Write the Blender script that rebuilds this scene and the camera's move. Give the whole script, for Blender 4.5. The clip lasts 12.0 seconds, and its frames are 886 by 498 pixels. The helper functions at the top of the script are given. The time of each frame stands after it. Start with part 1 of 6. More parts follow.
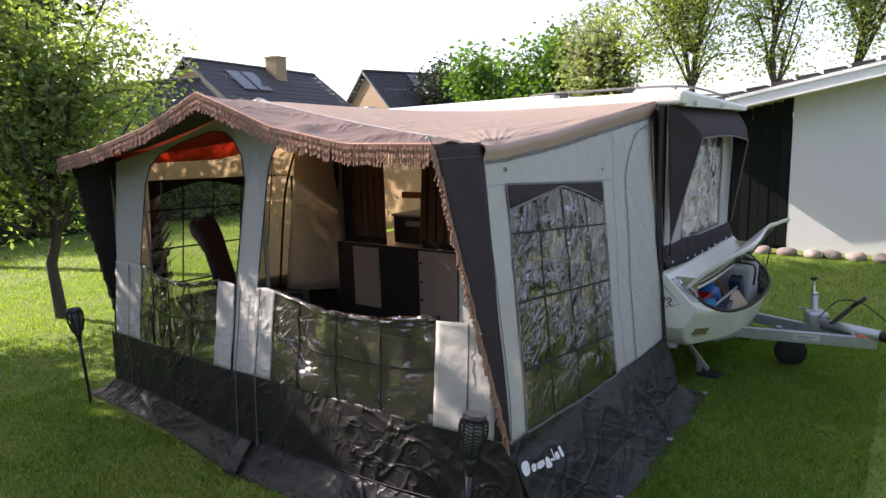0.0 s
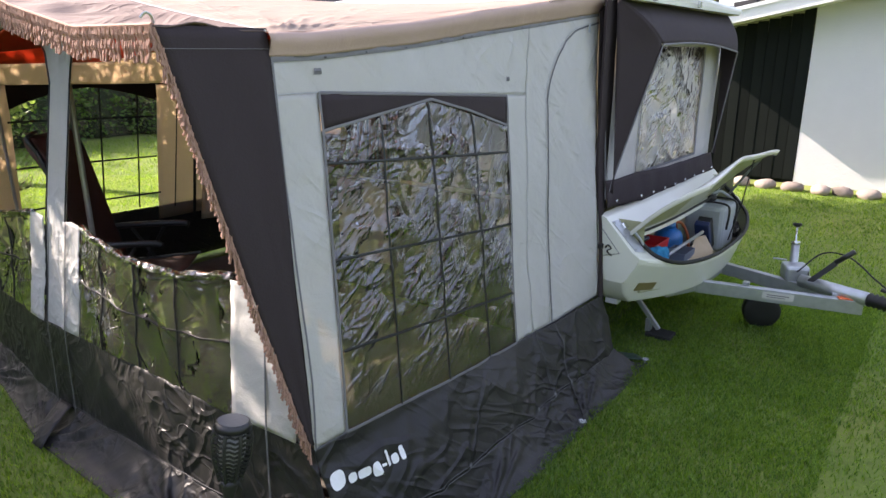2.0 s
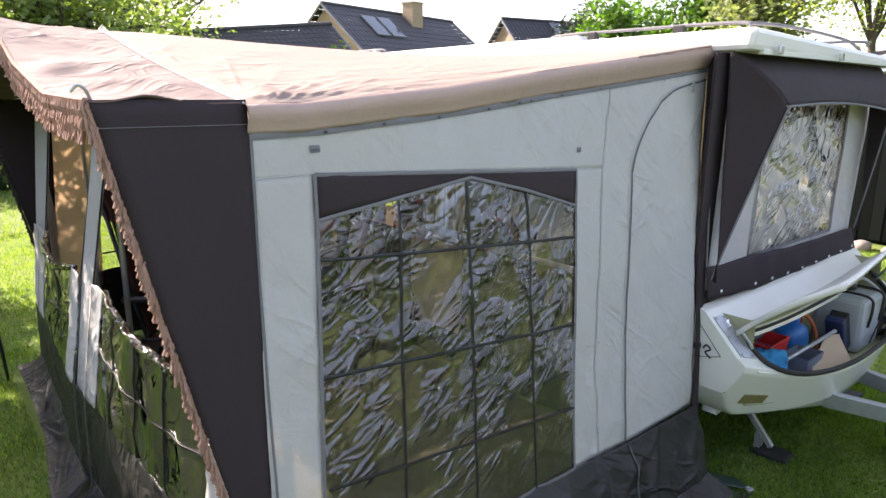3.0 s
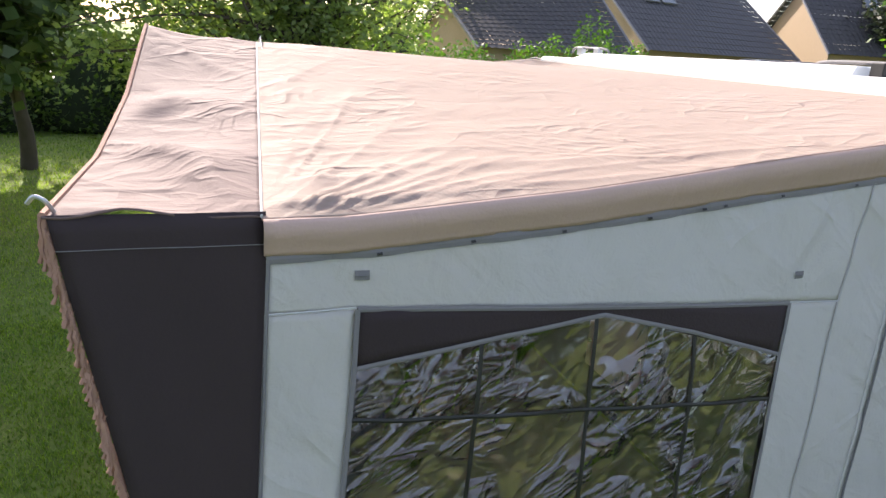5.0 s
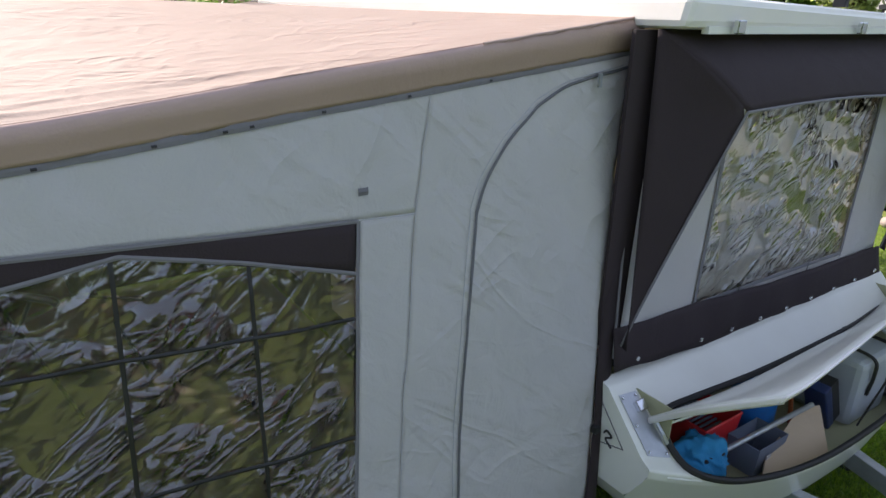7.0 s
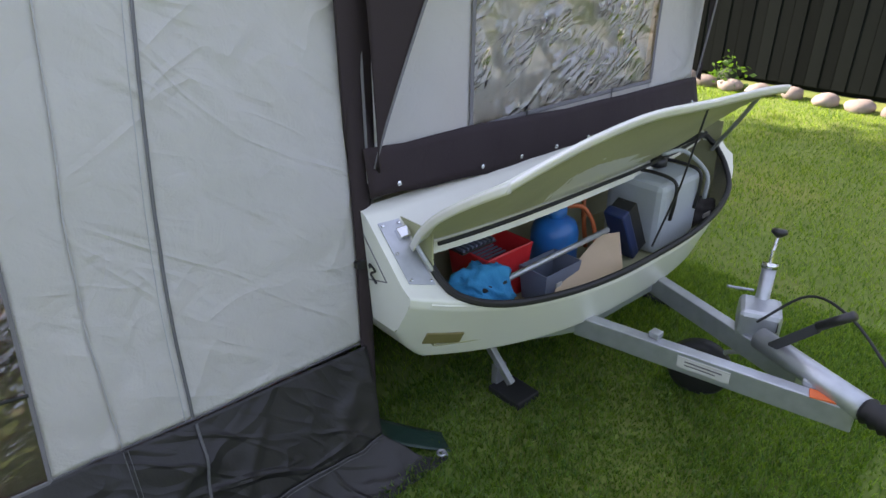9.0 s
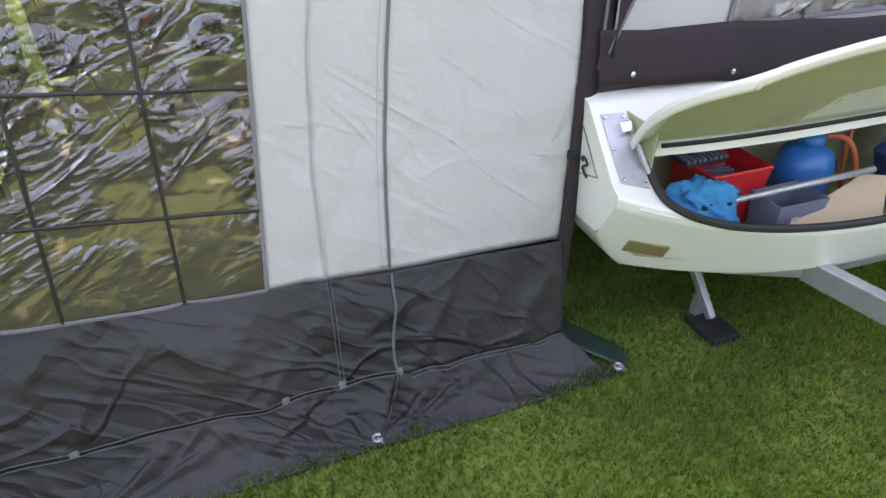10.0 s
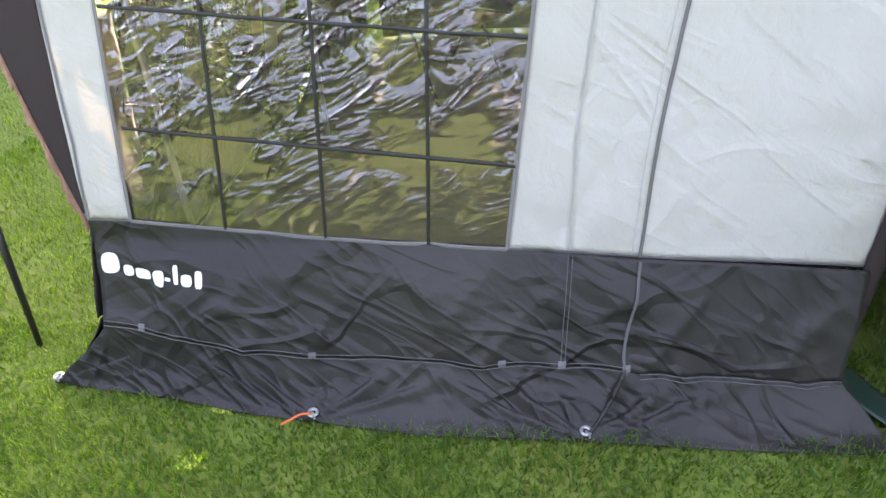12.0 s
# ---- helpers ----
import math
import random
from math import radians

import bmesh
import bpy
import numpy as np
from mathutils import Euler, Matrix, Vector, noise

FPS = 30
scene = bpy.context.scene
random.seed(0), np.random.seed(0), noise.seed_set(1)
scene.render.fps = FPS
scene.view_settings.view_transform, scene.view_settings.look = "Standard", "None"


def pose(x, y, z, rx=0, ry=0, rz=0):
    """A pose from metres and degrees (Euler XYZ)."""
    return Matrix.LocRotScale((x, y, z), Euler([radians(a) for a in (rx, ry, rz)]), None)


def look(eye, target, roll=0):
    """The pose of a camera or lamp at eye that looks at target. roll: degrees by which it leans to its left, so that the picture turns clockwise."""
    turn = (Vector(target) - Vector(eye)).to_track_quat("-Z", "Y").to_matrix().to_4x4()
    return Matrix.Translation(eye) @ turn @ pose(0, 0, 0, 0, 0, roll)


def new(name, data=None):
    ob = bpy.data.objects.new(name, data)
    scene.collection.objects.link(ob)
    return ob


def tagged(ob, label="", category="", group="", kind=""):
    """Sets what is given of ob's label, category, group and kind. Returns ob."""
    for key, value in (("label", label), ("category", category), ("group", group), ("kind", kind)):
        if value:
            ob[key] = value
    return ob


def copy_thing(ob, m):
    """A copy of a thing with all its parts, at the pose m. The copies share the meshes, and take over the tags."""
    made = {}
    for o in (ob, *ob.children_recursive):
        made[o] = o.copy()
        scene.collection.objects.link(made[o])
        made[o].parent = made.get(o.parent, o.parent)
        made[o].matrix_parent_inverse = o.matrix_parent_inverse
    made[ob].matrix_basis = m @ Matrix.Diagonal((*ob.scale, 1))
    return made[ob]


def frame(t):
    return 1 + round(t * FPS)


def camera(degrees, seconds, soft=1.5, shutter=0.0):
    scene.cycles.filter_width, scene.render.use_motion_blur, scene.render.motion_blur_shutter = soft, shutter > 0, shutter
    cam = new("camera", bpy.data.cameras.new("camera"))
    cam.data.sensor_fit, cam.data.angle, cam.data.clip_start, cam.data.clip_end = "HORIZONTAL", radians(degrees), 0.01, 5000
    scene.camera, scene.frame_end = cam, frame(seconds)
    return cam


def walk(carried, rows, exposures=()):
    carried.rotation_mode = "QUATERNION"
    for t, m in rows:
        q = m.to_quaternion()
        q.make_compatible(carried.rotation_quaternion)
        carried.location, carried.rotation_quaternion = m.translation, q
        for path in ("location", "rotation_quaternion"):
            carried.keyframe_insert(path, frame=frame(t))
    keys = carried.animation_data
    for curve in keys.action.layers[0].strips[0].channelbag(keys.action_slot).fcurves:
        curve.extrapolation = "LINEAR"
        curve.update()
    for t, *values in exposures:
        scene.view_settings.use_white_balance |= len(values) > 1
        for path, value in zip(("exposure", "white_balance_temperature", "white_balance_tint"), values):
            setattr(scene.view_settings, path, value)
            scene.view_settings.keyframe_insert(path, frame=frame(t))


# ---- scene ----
cam = camera(68.6, 12.0)
PATH = [
    (0, (-2.263, -1.458, 1.939), (-0.674, -0.291, 1.604), -1.7),
    (0.5, (-1.933, -1.545, 1.921), (-0.391, -0.343, 1.497), -1.8),
    (1, (-1.69, -1.593, 1.876), (-0.17, -0.401, 1.359), -0.7),
    (1.5, (-1.399, -1.6, 1.829), (0.118, -0.417, 1.282), -0.5),
    (2, (-1.1, -1.579, 1.833), (0.405, -0.392, 1.263), -0.5),
    (2.5, (-0.782, -1.537, 1.864), (0.626, -0.231, 1.305), -0.4),
    (2.6, (-0.714, -1.504, 1.871), (0.679, -0.171, 1.337), -0.5),
    (3, (-0.513, -1.447, 1.939), (0.766, 0.017, 1.47), 0.4),
    (3.5, (-0.325, -1.294, 2.02), (0.785, 0.311, 1.582), 2.0),
    (3.7, (-0.231, -1.307, 2.006), (0.747, 0.396, 1.63), 0.7),
    (5.3, (0.197, -1.048, 2.258), (0.852, 0.729, 1.616), 4.3),
    (5.5, (0.266, -1.05, 2.256), (0.94, 0.717, 1.606), 4.4),
    (6, (0.442, -1.04, 2.266), (1.249, 0.673, 1.624), 2.7),
    (6.5, (0.605, -1.082, 2.219), (1.571, 0.54, 1.56), 1.8),
    (7, (0.784, -1.327, 2.179), (1.856, 0.208, 1.476), 1.6),
    (7.5, (0.911, -1.484, 2.076), (2.145, -0.07, 1.384), 1.8),
    (7.7, (0.97, -1.535, 2.053), (2.252, -0.164, 1.362), 1.8),
    (9.3, (1.39, -1.657, 1.712), (2.479, -0.311, 0.71), -1.9),
    (9.5, (1.399, -1.674, 1.693), (2.354, -0.266, 0.64), -1.1),
    (10, (1.359, -1.659, 1.635), (1.935, -0.093, 0.532), -0.0),
    (10.5, (1.263, -1.592, 1.607), (1.42, 0.048, 0.472), -0.1),
    (11, (1.169, -1.5, 1.546), (0.954, 0.114, 0.385), -1.2),
    (11.5, (1.185, -1.504, 1.533), (0.83, 0.086, 0.373), -2.8),
    (12, (1.449, -1.612, 1.528), (1.201, 0.035, 0.421), -3.5),
]
walk(cam, [(t, look(eye, target, roll)) for t, eye, target, roll in PATH],
     [(0.0, 1.15, 6700, 22), (0.5, 1.38, 6700, 22), (1.0, 1.55, 6700, 22), (2.0, 1.75, 6800, 22), (3.0, 1.75, 6850, 22), (3.5, 1.6, 6800, 21), (5.5, 1.25, 6600, 18), (6.5, 0.9, 6500, 17), (7.5, 1.42, 6700, 22), (9.4, 2.03, 7050, 23), (10.5, 2.92, 7450, 28), (11.3, 3.0, 7250, 25), (12.0, 2.92, 7150, 25)])

# ---- daylight ----
SUN_WAY = Vector((0.22, -1.0, -0.69)).normalized()
world = bpy.data.worlds.new("sky")
scene.world = world
world.use_nodes = True
wn = world.node_tree.nodes
sky = wn.new("ShaderNodeTexSky")
sky.sky_type, sky.sun_disc = "NISHITA", False
sky.sun_elevation = math.asin(-SUN_WAY.z)
sky.sun_rotation = math.atan2(-SUN_WAY.x, -SUN_WAY.y)
sky.air_density, sky.dust_density, sky.ozone_density = 1.0, 2.0, 1.0
wn["Background"].inputs["Strength"].default_value = 0.12
# thin summer haze over the blue
haze = wn.new("ShaderNodeMix")
haze.data_type, haze.blend_type = "RGBA", "ADD"
haze.inputs[0].default_value = 1.0
haze.inputs[7].default_value = (1.3, 1.38, 1.5, 1)
world.node_tree.links.new(sky.outputs[0], haze.inputs[6])
world.node_tree.links.new(haze.outputs[2], wn["Background"].inputs[0])
sun = new("sun", bpy.data.lights.new("sun", "SUN"))
sun.data.energy, sun.data.angle, sun.data.color = 5.0, radians(0.55), (1.0, 0.93, 0.82)
sun.matrix_world = look((0, 0, 12), Vector((0, 0, 12)) + SUN_WAY)

# ---- helpers for building ----
BASE = {}


def thing(name, base, label, category, group="", kind=""):
    ob = new(name)
    ob.empty_display_size = 0.1
    ob.location = base
    BASE[ob.name] = Vector(base)
    return tagged(ob, label, category, group, kind)


def part(name, bm, material, parent=None, label="", smooth=False, thick=0.0, bevel=0.0):
    me = bpy.data.meshes.new(name)
    bmesh.ops.recalc_face_normals(bm, faces=bm.faces)
    bm.to_mesh(me)
    bm.free()
    if smooth:
        for p in me.polygons:
            p.use_smooth = True
    me.materials.append(material)
    ob = new(name, me)
    if parent is not None:
        ob.parent = parent
        if parent.name in BASE:
            ob.matrix_parent_inverse = Matrix.Translation(-BASE[parent.name])
    if label:
        ob["label"] = label
    if thick:
        m = ob.modifiers.new("thickness", "SOLIDIFY")
        m.thickness, m.offset = thick, 0.0
    if bevel:
        m = ob.modifiers.new("edges", "BEVEL")
        m.width, m.segments, m.limit_method = bevel, 2, "ANGLE"
    return ob


def again(ob, name, m, parent=None):
    """One more object on the mesh of ob, at the pose m."""
    o = new(name, ob.data)
    if parent is not None:
        o.parent = parent
        if parent.name in BASE:
            o.matrix_parent_inverse = Matrix.Translation(-BASE[parent.name])
    o.matrix_basis = m
    return o


def add_box(bm, x0, x1, y0, y1, z0, z1, m=None):
    vs = [bm.verts.new((x, y, z)) for x in (x0, x1) for y in (y0, y1) for z in (z0, z1)]
    for f in ((0, 1, 3, 2), (4, 6, 7, 5), (0, 4, 5, 1), (2, 3, 7, 6), (0, 2, 6, 4), (1, 5, 7, 3)):
        bm.faces.new([vs[i] for i in f])
    if m is not None:
        for v in vs:
            v.co = m @ v.co
    return vs


def box(*a, m=None):
    bm = bmesh.new()
    add_box(bm, *a, m=m)
    return bm


def add_tube(bm, pts, r, n=8, caps=True):
    """A round bar along the points; r is a number or one number a point."""
    pts = [Vector(p) for p in pts]
    rs = r if isinstance(r, (list, tuple)) else [r] * len(pts)
    rings, side = [], None
    for i, p in enumerate(pts):
        d = (pts[min(i + 1, len(pts) - 1)] - pts[max(i - 1, 0)]).normalized()
        if side is None:
            side = d.orthogonal().normalized()
        side = (side - d * side.dot(d)).normalized()
        up = d.cross(side)
        rings.append([bm.verts.new(p + (side * math.cos(k * math.tau / n) + up * math.sin(k * math.tau / n)) * rs[i]) for k in range(n)])
    for a, b in zip(rings, rings[1:]):
        for k in range(n):
            bm.faces.new((a[k], a[(k + 1) % n], b[(k + 1) % n], b[k]))
    if caps:
        bm.faces.new(rings[0][::-1])
        bm.faces.new(rings[-1])


def tube(pts, r, n=8, caps=True):
    bm = bmesh.new()
    add_tube(bm, pts, r, n, caps)
    return bm


def add_grid(bm, fn, nu, nv):
    g = [[bm.verts.new(fn(i / nu, j / nv)) for j in range(nv + 1)] for i in range(nu + 1)]
    for i in range(nu):
        for j in range(nv):
            bm.faces.new((g[i][j], g[i + 1][j], g[i + 1][j + 1], g[i][j + 1]))


def sheet(fn, nu, nv):
    bm = bmesh.new()
    add_grid(bm, fn, nu, nv)
    return bm


def spin(profile, n=20, m=None, close=False):
    """A turned body: (radius, height) pairs about the z axis."""
    bm = bmesh.new()
    rings = [[bm.verts.new((r * math.cos(k * math.tau / n), r * math.sin(k * math.tau / n), z)) for k in range(n)] for r, z in profile]
    for a, b in zip(rings, rings[1:]):
        for k in range(n):
            bm.faces.new((a[k], a[(k + 1) % n], b[(k + 1) % n], b[k]))
    bm.faces.new(rings[0][::-1])
    bm.faces.new(rings[-1])
    if m is not None:
        bm.transform(m)
    return bm


def lerp(a, b, t):
    return a + (b - a) * t


def table(t, *rows):
    """Straight interpolation in rows of (key, value)."""
    if t <= rows[0][0]:
        return rows[0][1]
    for (a, va), (b, vb) in zip(rows, rows[1:]):
        if t <= b:
            return lerp(va, vb, (t - a) / (b - a))
    return rows[-1][1]


def smooth_line(pts, n=6):
    """A Catmull-Rom line through the points."""
    p = [Vector(q) for q in pts]
    p = [p[0] * 2 - p[1]] + p + [p[-1] * 2 - p[-2]]
    out = []
    for i in range(1, len(p) - 2):
        for k in range(n):
            t = k / n
            a, b, c, d = p[i - 1], p[i], p[i + 1], p[i + 2]
            out.append(0.5 * ((2 * b) + (c - a) * t + (2 * a - 5 * b + 4 * c - d) * t * t + (3 * b - a - 3 * c + d) * t ** 3))
    return out + [p[-2]]


def wob(x, y, z, s, seed=0.0):
    return noise.noise(Vector((x * s + seed, y * s - seed, z * s + 3.7 * seed)))


# ---- materials ----
def mat(name, base, rough=0.6, metal=0.0, spread=0.12, scale=6.0, bump=0.15, bump_scale=60.0, bump2=0.0, bump2_scale=5.0, translucent=0.0, random_piece=0.0,
        stain=None, stain_scale=1.2, stain_amount=0.0, stretch=(1, 1, 1), specular=0.5, glow_colour=None, coat=0.0, stain_power=0.62, crease=0.0, crease_scale=5.0, crease_soft=1.0):
    m = bpy.data.materials.new(name)
    m.use_nodes = True
    nt = m.node_tree
    N, L = nt.nodes, nt.links
    p = N["Principled BSDF"]
    tc = N.new("ShaderNodeTexCoord")
    mp = N.new("ShaderNodeMapping")
    mp.inputs["Scale"].default_value = stretch
    L.new(tc.outputs["Object"], mp.inputs[0])

    def noise_tex(s, detail=4.0, dist=0.0):
        t = N.new("ShaderNodeTexNoise")
        t.inputs["Scale"].default_value, t.inputs["Detail"].default_value, t.inputs["Distortion"].default_value = s, detail, dist
        L.new(mp.outputs[0], t.inputs["Vector"])
        return t.outputs["Fac"]

    def mix(a, b, f):
        x = N.new("ShaderNodeMix")
        x.data_type = "RGBA"
        for sock, v in ((x.inputs[6], a), (x.inputs[7], b), (x.inputs[0], f)):
            if isinstance(v, (tuple, float)):
                sock.default_value = (*v, 1) if isinstance(v, tuple) else v
            else:
                L.new(v, sock)
        return x.outputs[2]

    dark = tuple(c * (1 - spread) for c in base)
    light = tuple(min(1, c * (1 + spread)) for c in base)
    col = mix(dark, light, noise_tex(scale))
    if random_piece:
        oi = N.new("ShaderNodeObjectInfo")
        hs = N.new("ShaderNodeHueSaturation")
        mr = N.new("ShaderNodeMapRange")
        mr.inputs[3].default_value, mr.inputs[4].default_value = 1 - random_piece, 1 + random_piece
        L.new(oi.outputs["Random"], mr.inputs[0])
        L.new(mr.outputs[0], hs.inputs["Value"])
        L.new(col, hs.inputs["Color"])
        col = hs.outputs[0]
    if stain is not None:
        r = N.new("ShaderNodeValToRGB")
        r.color_ramp.elements[0].position, r.color_ramp.elements[1].position = stain_power - 0.14, stain_power + 0.12
        r.color_ramp.elements[1].color = (stain_amount,) * 3 + (1,)
        L.new(noise_tex(stain_scale, 8.0, 0.6), r.inputs[0])
        col = mix(col, stain, r.outputs[0])
    L.new(col, p.inputs["Base Color"])
    p.inputs["Roughness"].default_value, p.inputs["Metallic"].default_value = rough, metal
    p.inputs["Specular IOR Level"].default_value = specular
    p.inputs["Coat Weight"].default_value = coat
    normal = None
    if crease:
        def ridge(turn, s, dist):
            q, t, a, b, c = N.new("ShaderNodeMapping"), N.new("ShaderNodeTexNoise"), N.new("ShaderNodeMath"), N.new("ShaderNodeMath"), N.new("ShaderNodeMapRange")
            q.vector_type = "TEXTURE"
            q.inputs["Rotation"].default_value = [radians(k) for k in turn]
            q.inputs["Scale"].default_value = (1 / s, 1 / s, 1 / (s * 0.3))
            L.new(tc.outputs["Object"], q.inputs[0])
            t.inputs["Scale"].default_value, t.inputs["Detail"].default_value, t.inputs["Distortion"].default_value = 1.0, 1.5, dist
            L.new(q.outputs[0], t.inputs["Vector"])
            a.operation, b.operation = "SUBTRACT", "ABSOLUTE"
            a.inputs[1].default_value = 0.5
            L.new(t.outputs["Fac"], a.inputs[0])
            L.new(a.outputs[0], b.inputs[0])
            c.inputs[2].default_value, c.inputs[3].default_value, c.inputs[4].default_value = 0.10 * crease_soft, 1.0, 0.0
            L.new(b.outputs[0], c.inputs[0])
            return c.outputs[0]

        patch = N.new("ShaderNodeMapRange")
        patch.inputs[1].default_value, patch.inputs[2].default_value, patch.inputs[3].default_value = 0.38, 0.62, 0.12
        L.new(noise_tex(1.9, 1.0), patch.inputs[0])
        for turn, s, dist, far in (((38, 42, 15), crease_scale, 0.7, 0.012), ((-44, -33, 60), crease_scale * 1.5, 0.9, 0.008), ((15, -60, -30), crease_scale * 2.6, 0.6, 0.004)):
            m_ = N.new("ShaderNodeMath")
            m_.operation = "MULTIPLY"
            L.new(ridge(turn, s, dist), m_.inputs[0])
            L.new(patch.outputs[0], m_.inputs[1])
            b = N.new("ShaderNodeBump")
            b.inputs["Strength"].default_value, b.inputs["Distance"].default_value = crease, far
            L.new(m_.outputs[0], b.inputs["Height"])
            if normal is not None:
                L.new(normal, b.inputs["Normal"])
            normal = b.outputs[0]
    for amount, s, dist, far in ((bump, bump_scale, 0.0, 0.004), (bump2, bump2_scale, 1.2, 0.03)):
        if amount:
            b = N.new("ShaderNodeBump")
            b.inputs["Strength"].default_value, b.inputs["Distance"].default_value = amount, far
            L.new(noise_tex(s, 5.0, dist), b.inputs["Height"])
            if normal is not None:
                L.new(normal, b.inputs["Normal"])
            normal = b.outputs[0]
    if normal is not None:
        L.new(normal, p.inputs["Normal"])
    if translucent:
        t = N.new("ShaderNodeBsdfTranslucent")
        x = N.new("ShaderNodeMixShader")
        x.inputs[0].default_value = translucent
        if glow_colour is not None:
            t.inputs[0].default_value = (*glow_colour, 1)
        else:
            L.new(col, t.inputs[0])
        if normal is not None:
            L.new(normal, t.inputs["Normal"])
        L.new(p.outputs[0], x.inputs[1])
        L.new(t.outputs[0], x.inputs[2])
        L.new(x.outputs[0], N["Material Output"].inputs[0])
    return m


def clear_mat(name, tint=(0.80, 0.82, 0.80), rough=0.06, strength=0.8, scale=1.0, gloss=1.0, low=None, swap=False, film=0.03):
    """Creased clear plastic: see-through, with gloss that follows Fresnel. low: (height, height, share) below which it is creased less."""
    m = bpy.data.materials.new(name)
    m.use_nodes = True
    nt = m.node_tree
    N, L = nt.nodes, nt.links
    N.remove(N["Principled BSDF"])
    tr, gl, mx = N.new("ShaderNodeBsdfTransparent"), N.new("ShaderNodeBsdfGlossy"), N.new("ShaderNodeMixShader")
    tr.inputs[0].default_value = (*tint, 1)
    gl.inputs["Roughness"].default_value = rough
    fr = N.new("ShaderNodeFresnel")
    fr.inputs["IOR"].default_value = 1.5

    def math_node(op, a, b, clamp=False):
        x = N.new("ShaderNodeMath")
        x.operation, x.use_clamp = op, clamp
        for k, v in ((0, a), (1, b)):
            if isinstance(v, float):
                x.inputs[k].default_value = v
            else:
                L.new(v, x.inputs[k])
        return x.outputs[0]

    L.new(math_node("MULTIPLY", fr.outputs[0], 2.6 * gloss, True), mx.inputs[0])
    tc = N.new("ShaderNodeTexCoord")

    def strokes(turn, sc, power, dist):
        mp = N.new("ShaderNodeMapping")
        mp.vector_type = "TEXTURE"
        mp.inputs["Rotation"].default_value = (radians(turn), 0, 0) if swap else (0, radians(turn), 0)
        mp.inputs["Scale"].default_value = (1 / sc, 1 / sc, 1 / (sc * 0.34))
        L.new(tc.outputs["Object"], mp.inputs[0])
        t = N.new("ShaderNodeTexNoise")
        t.inputs["Scale"].default_value, t.inputs["Detail"].default_value, t.inputs["Distortion"].default_value = 1.0, 1.0, dist
        L.new(mp.outputs[0], t.inputs["Vector"])
        ridge = math_node("SUBTRACT", 1.0, math_node("MULTIPLY", math_node("ABSOLUTE", math_node("SUBTRACT", t.outputs["Fac"], 0.5), 0.0), 5.0), True)
        return math_node("POWER", ridge, power)

    h = math_node("ADD", strokes(48, 6.5 * scale, 2.4, 1.0), math_node("MULTIPLY", strokes(68, 12.5 * scale, 2.0, 1.3), 0.5))
    h = math_node("ADD", h, math_node("MULTIPLY", strokes(20, 19.0 * scale, 1.6, 0.9), 0.16))
    calm, part_calm = N.new("ShaderNodeTexNoise"), N.new("ShaderNodeMapRange")
    calm.inputs["Scale"].default_value, calm.inputs["Detail"].default_value = 4.5 * scale, 1.0
    L.new(tc.outputs["Object"], calm.inputs["Vector"])
    L.new(calm.outputs["Fac"], part_calm.inputs[0])
    part_calm.inputs[1].default_value, part_calm.inputs[2].default_value, part_calm.inputs[3].default_value = 0.42, 0.58, 0.06
    h = math_node("MULTIPLY", h, part_calm.outputs[0])
    if low is not None:
        sp, mr = N.new("ShaderNodeSeparateXYZ"), N.new("ShaderNodeMapRange")
        L.new(tc.outputs["Object"], sp.inputs[0])
        L.new(sp.outputs[2], mr.inputs[0])
        for k, v in zip((1, 2, 3, 4), (low[0], low[1], low[2], 1.0)):
            mr.inputs[k].default_value = v
        h = math_node("MULTIPLY", h, mr.outputs[0])
    b1 = N.new("ShaderNodeBump")
    b1.inputs["Strength"].default_value, b1.inputs["Distance"].default_value = strength, 0.034
    L.new(h, b1.inputs["Height"])
    L.new(b1.outputs[0], gl.inputs["Normal"])
    L.new(b1.outputs[0], fr.inputs["Normal"])
    dust, thin, haze_mix = N.new("ShaderNodeBsdfDiffuse"), N.new("ShaderNodeBsdfTranslucent"), N.new("ShaderNodeMixShader")
    both = N.new("ShaderNodeMixShader")
    for n_ in (dust, thin):
        n_.inputs[0].default_value = (0.78, 0.73, 0.62, 1)
    both.inputs[0].default_value = 0.5
    L.new(dust.outputs[0], both.inputs[1])
    L.new(thin.outputs[0], both.inputs[2])
    haze_mix.inputs[0].default_value = film
    L.new(tr.outputs[0], haze_mix.inputs[1])
    L.new(both.outputs[0], haze_mix.inputs[2])
    L.new(haze_mix.outputs[0], mx.inputs[1])
    L.new(gl.outputs[0], mx.inputs[2])
    L.new(mx.outputs[0], N["Material Output"].inputs[0])
    return m


CANVAS = mat("grey_white_canvas", (0.545, 0.54, 0.52), 0.85, crease=0.38, crease_scale=4.2, bump=0.25, bump_scale=140, bump2=0.3, bump2_scale=8, spread=0.05, stain=(0.55, 0.48, 0.36), stain_amount=0.3, translucent=0.22, glow_colour=(0.72, 0.62, 0.46))
CANVAS_TAN = mat("tan_canvas", (0.50, 0.44, 0.365), 0.85, bump=0.25, bump_scale=140, bump2=0.3, bump2_scale=9, spread=0.06, translucent=0.6, glow_colour=(0.82, 0.68, 0.52))
SKIRT = mat("black_pvc", (0.021, 0.020, 0.0205), 0.46, specular=0.32, crease=0.85, crease_scale=3.4, crease_soft=0.65, bump=0.08, bump_scale=200, bump2=0.10, bump2_scale=9, spread=0.25, stain=(0.06, 0.055, 0.05), stain_amount=0.35)
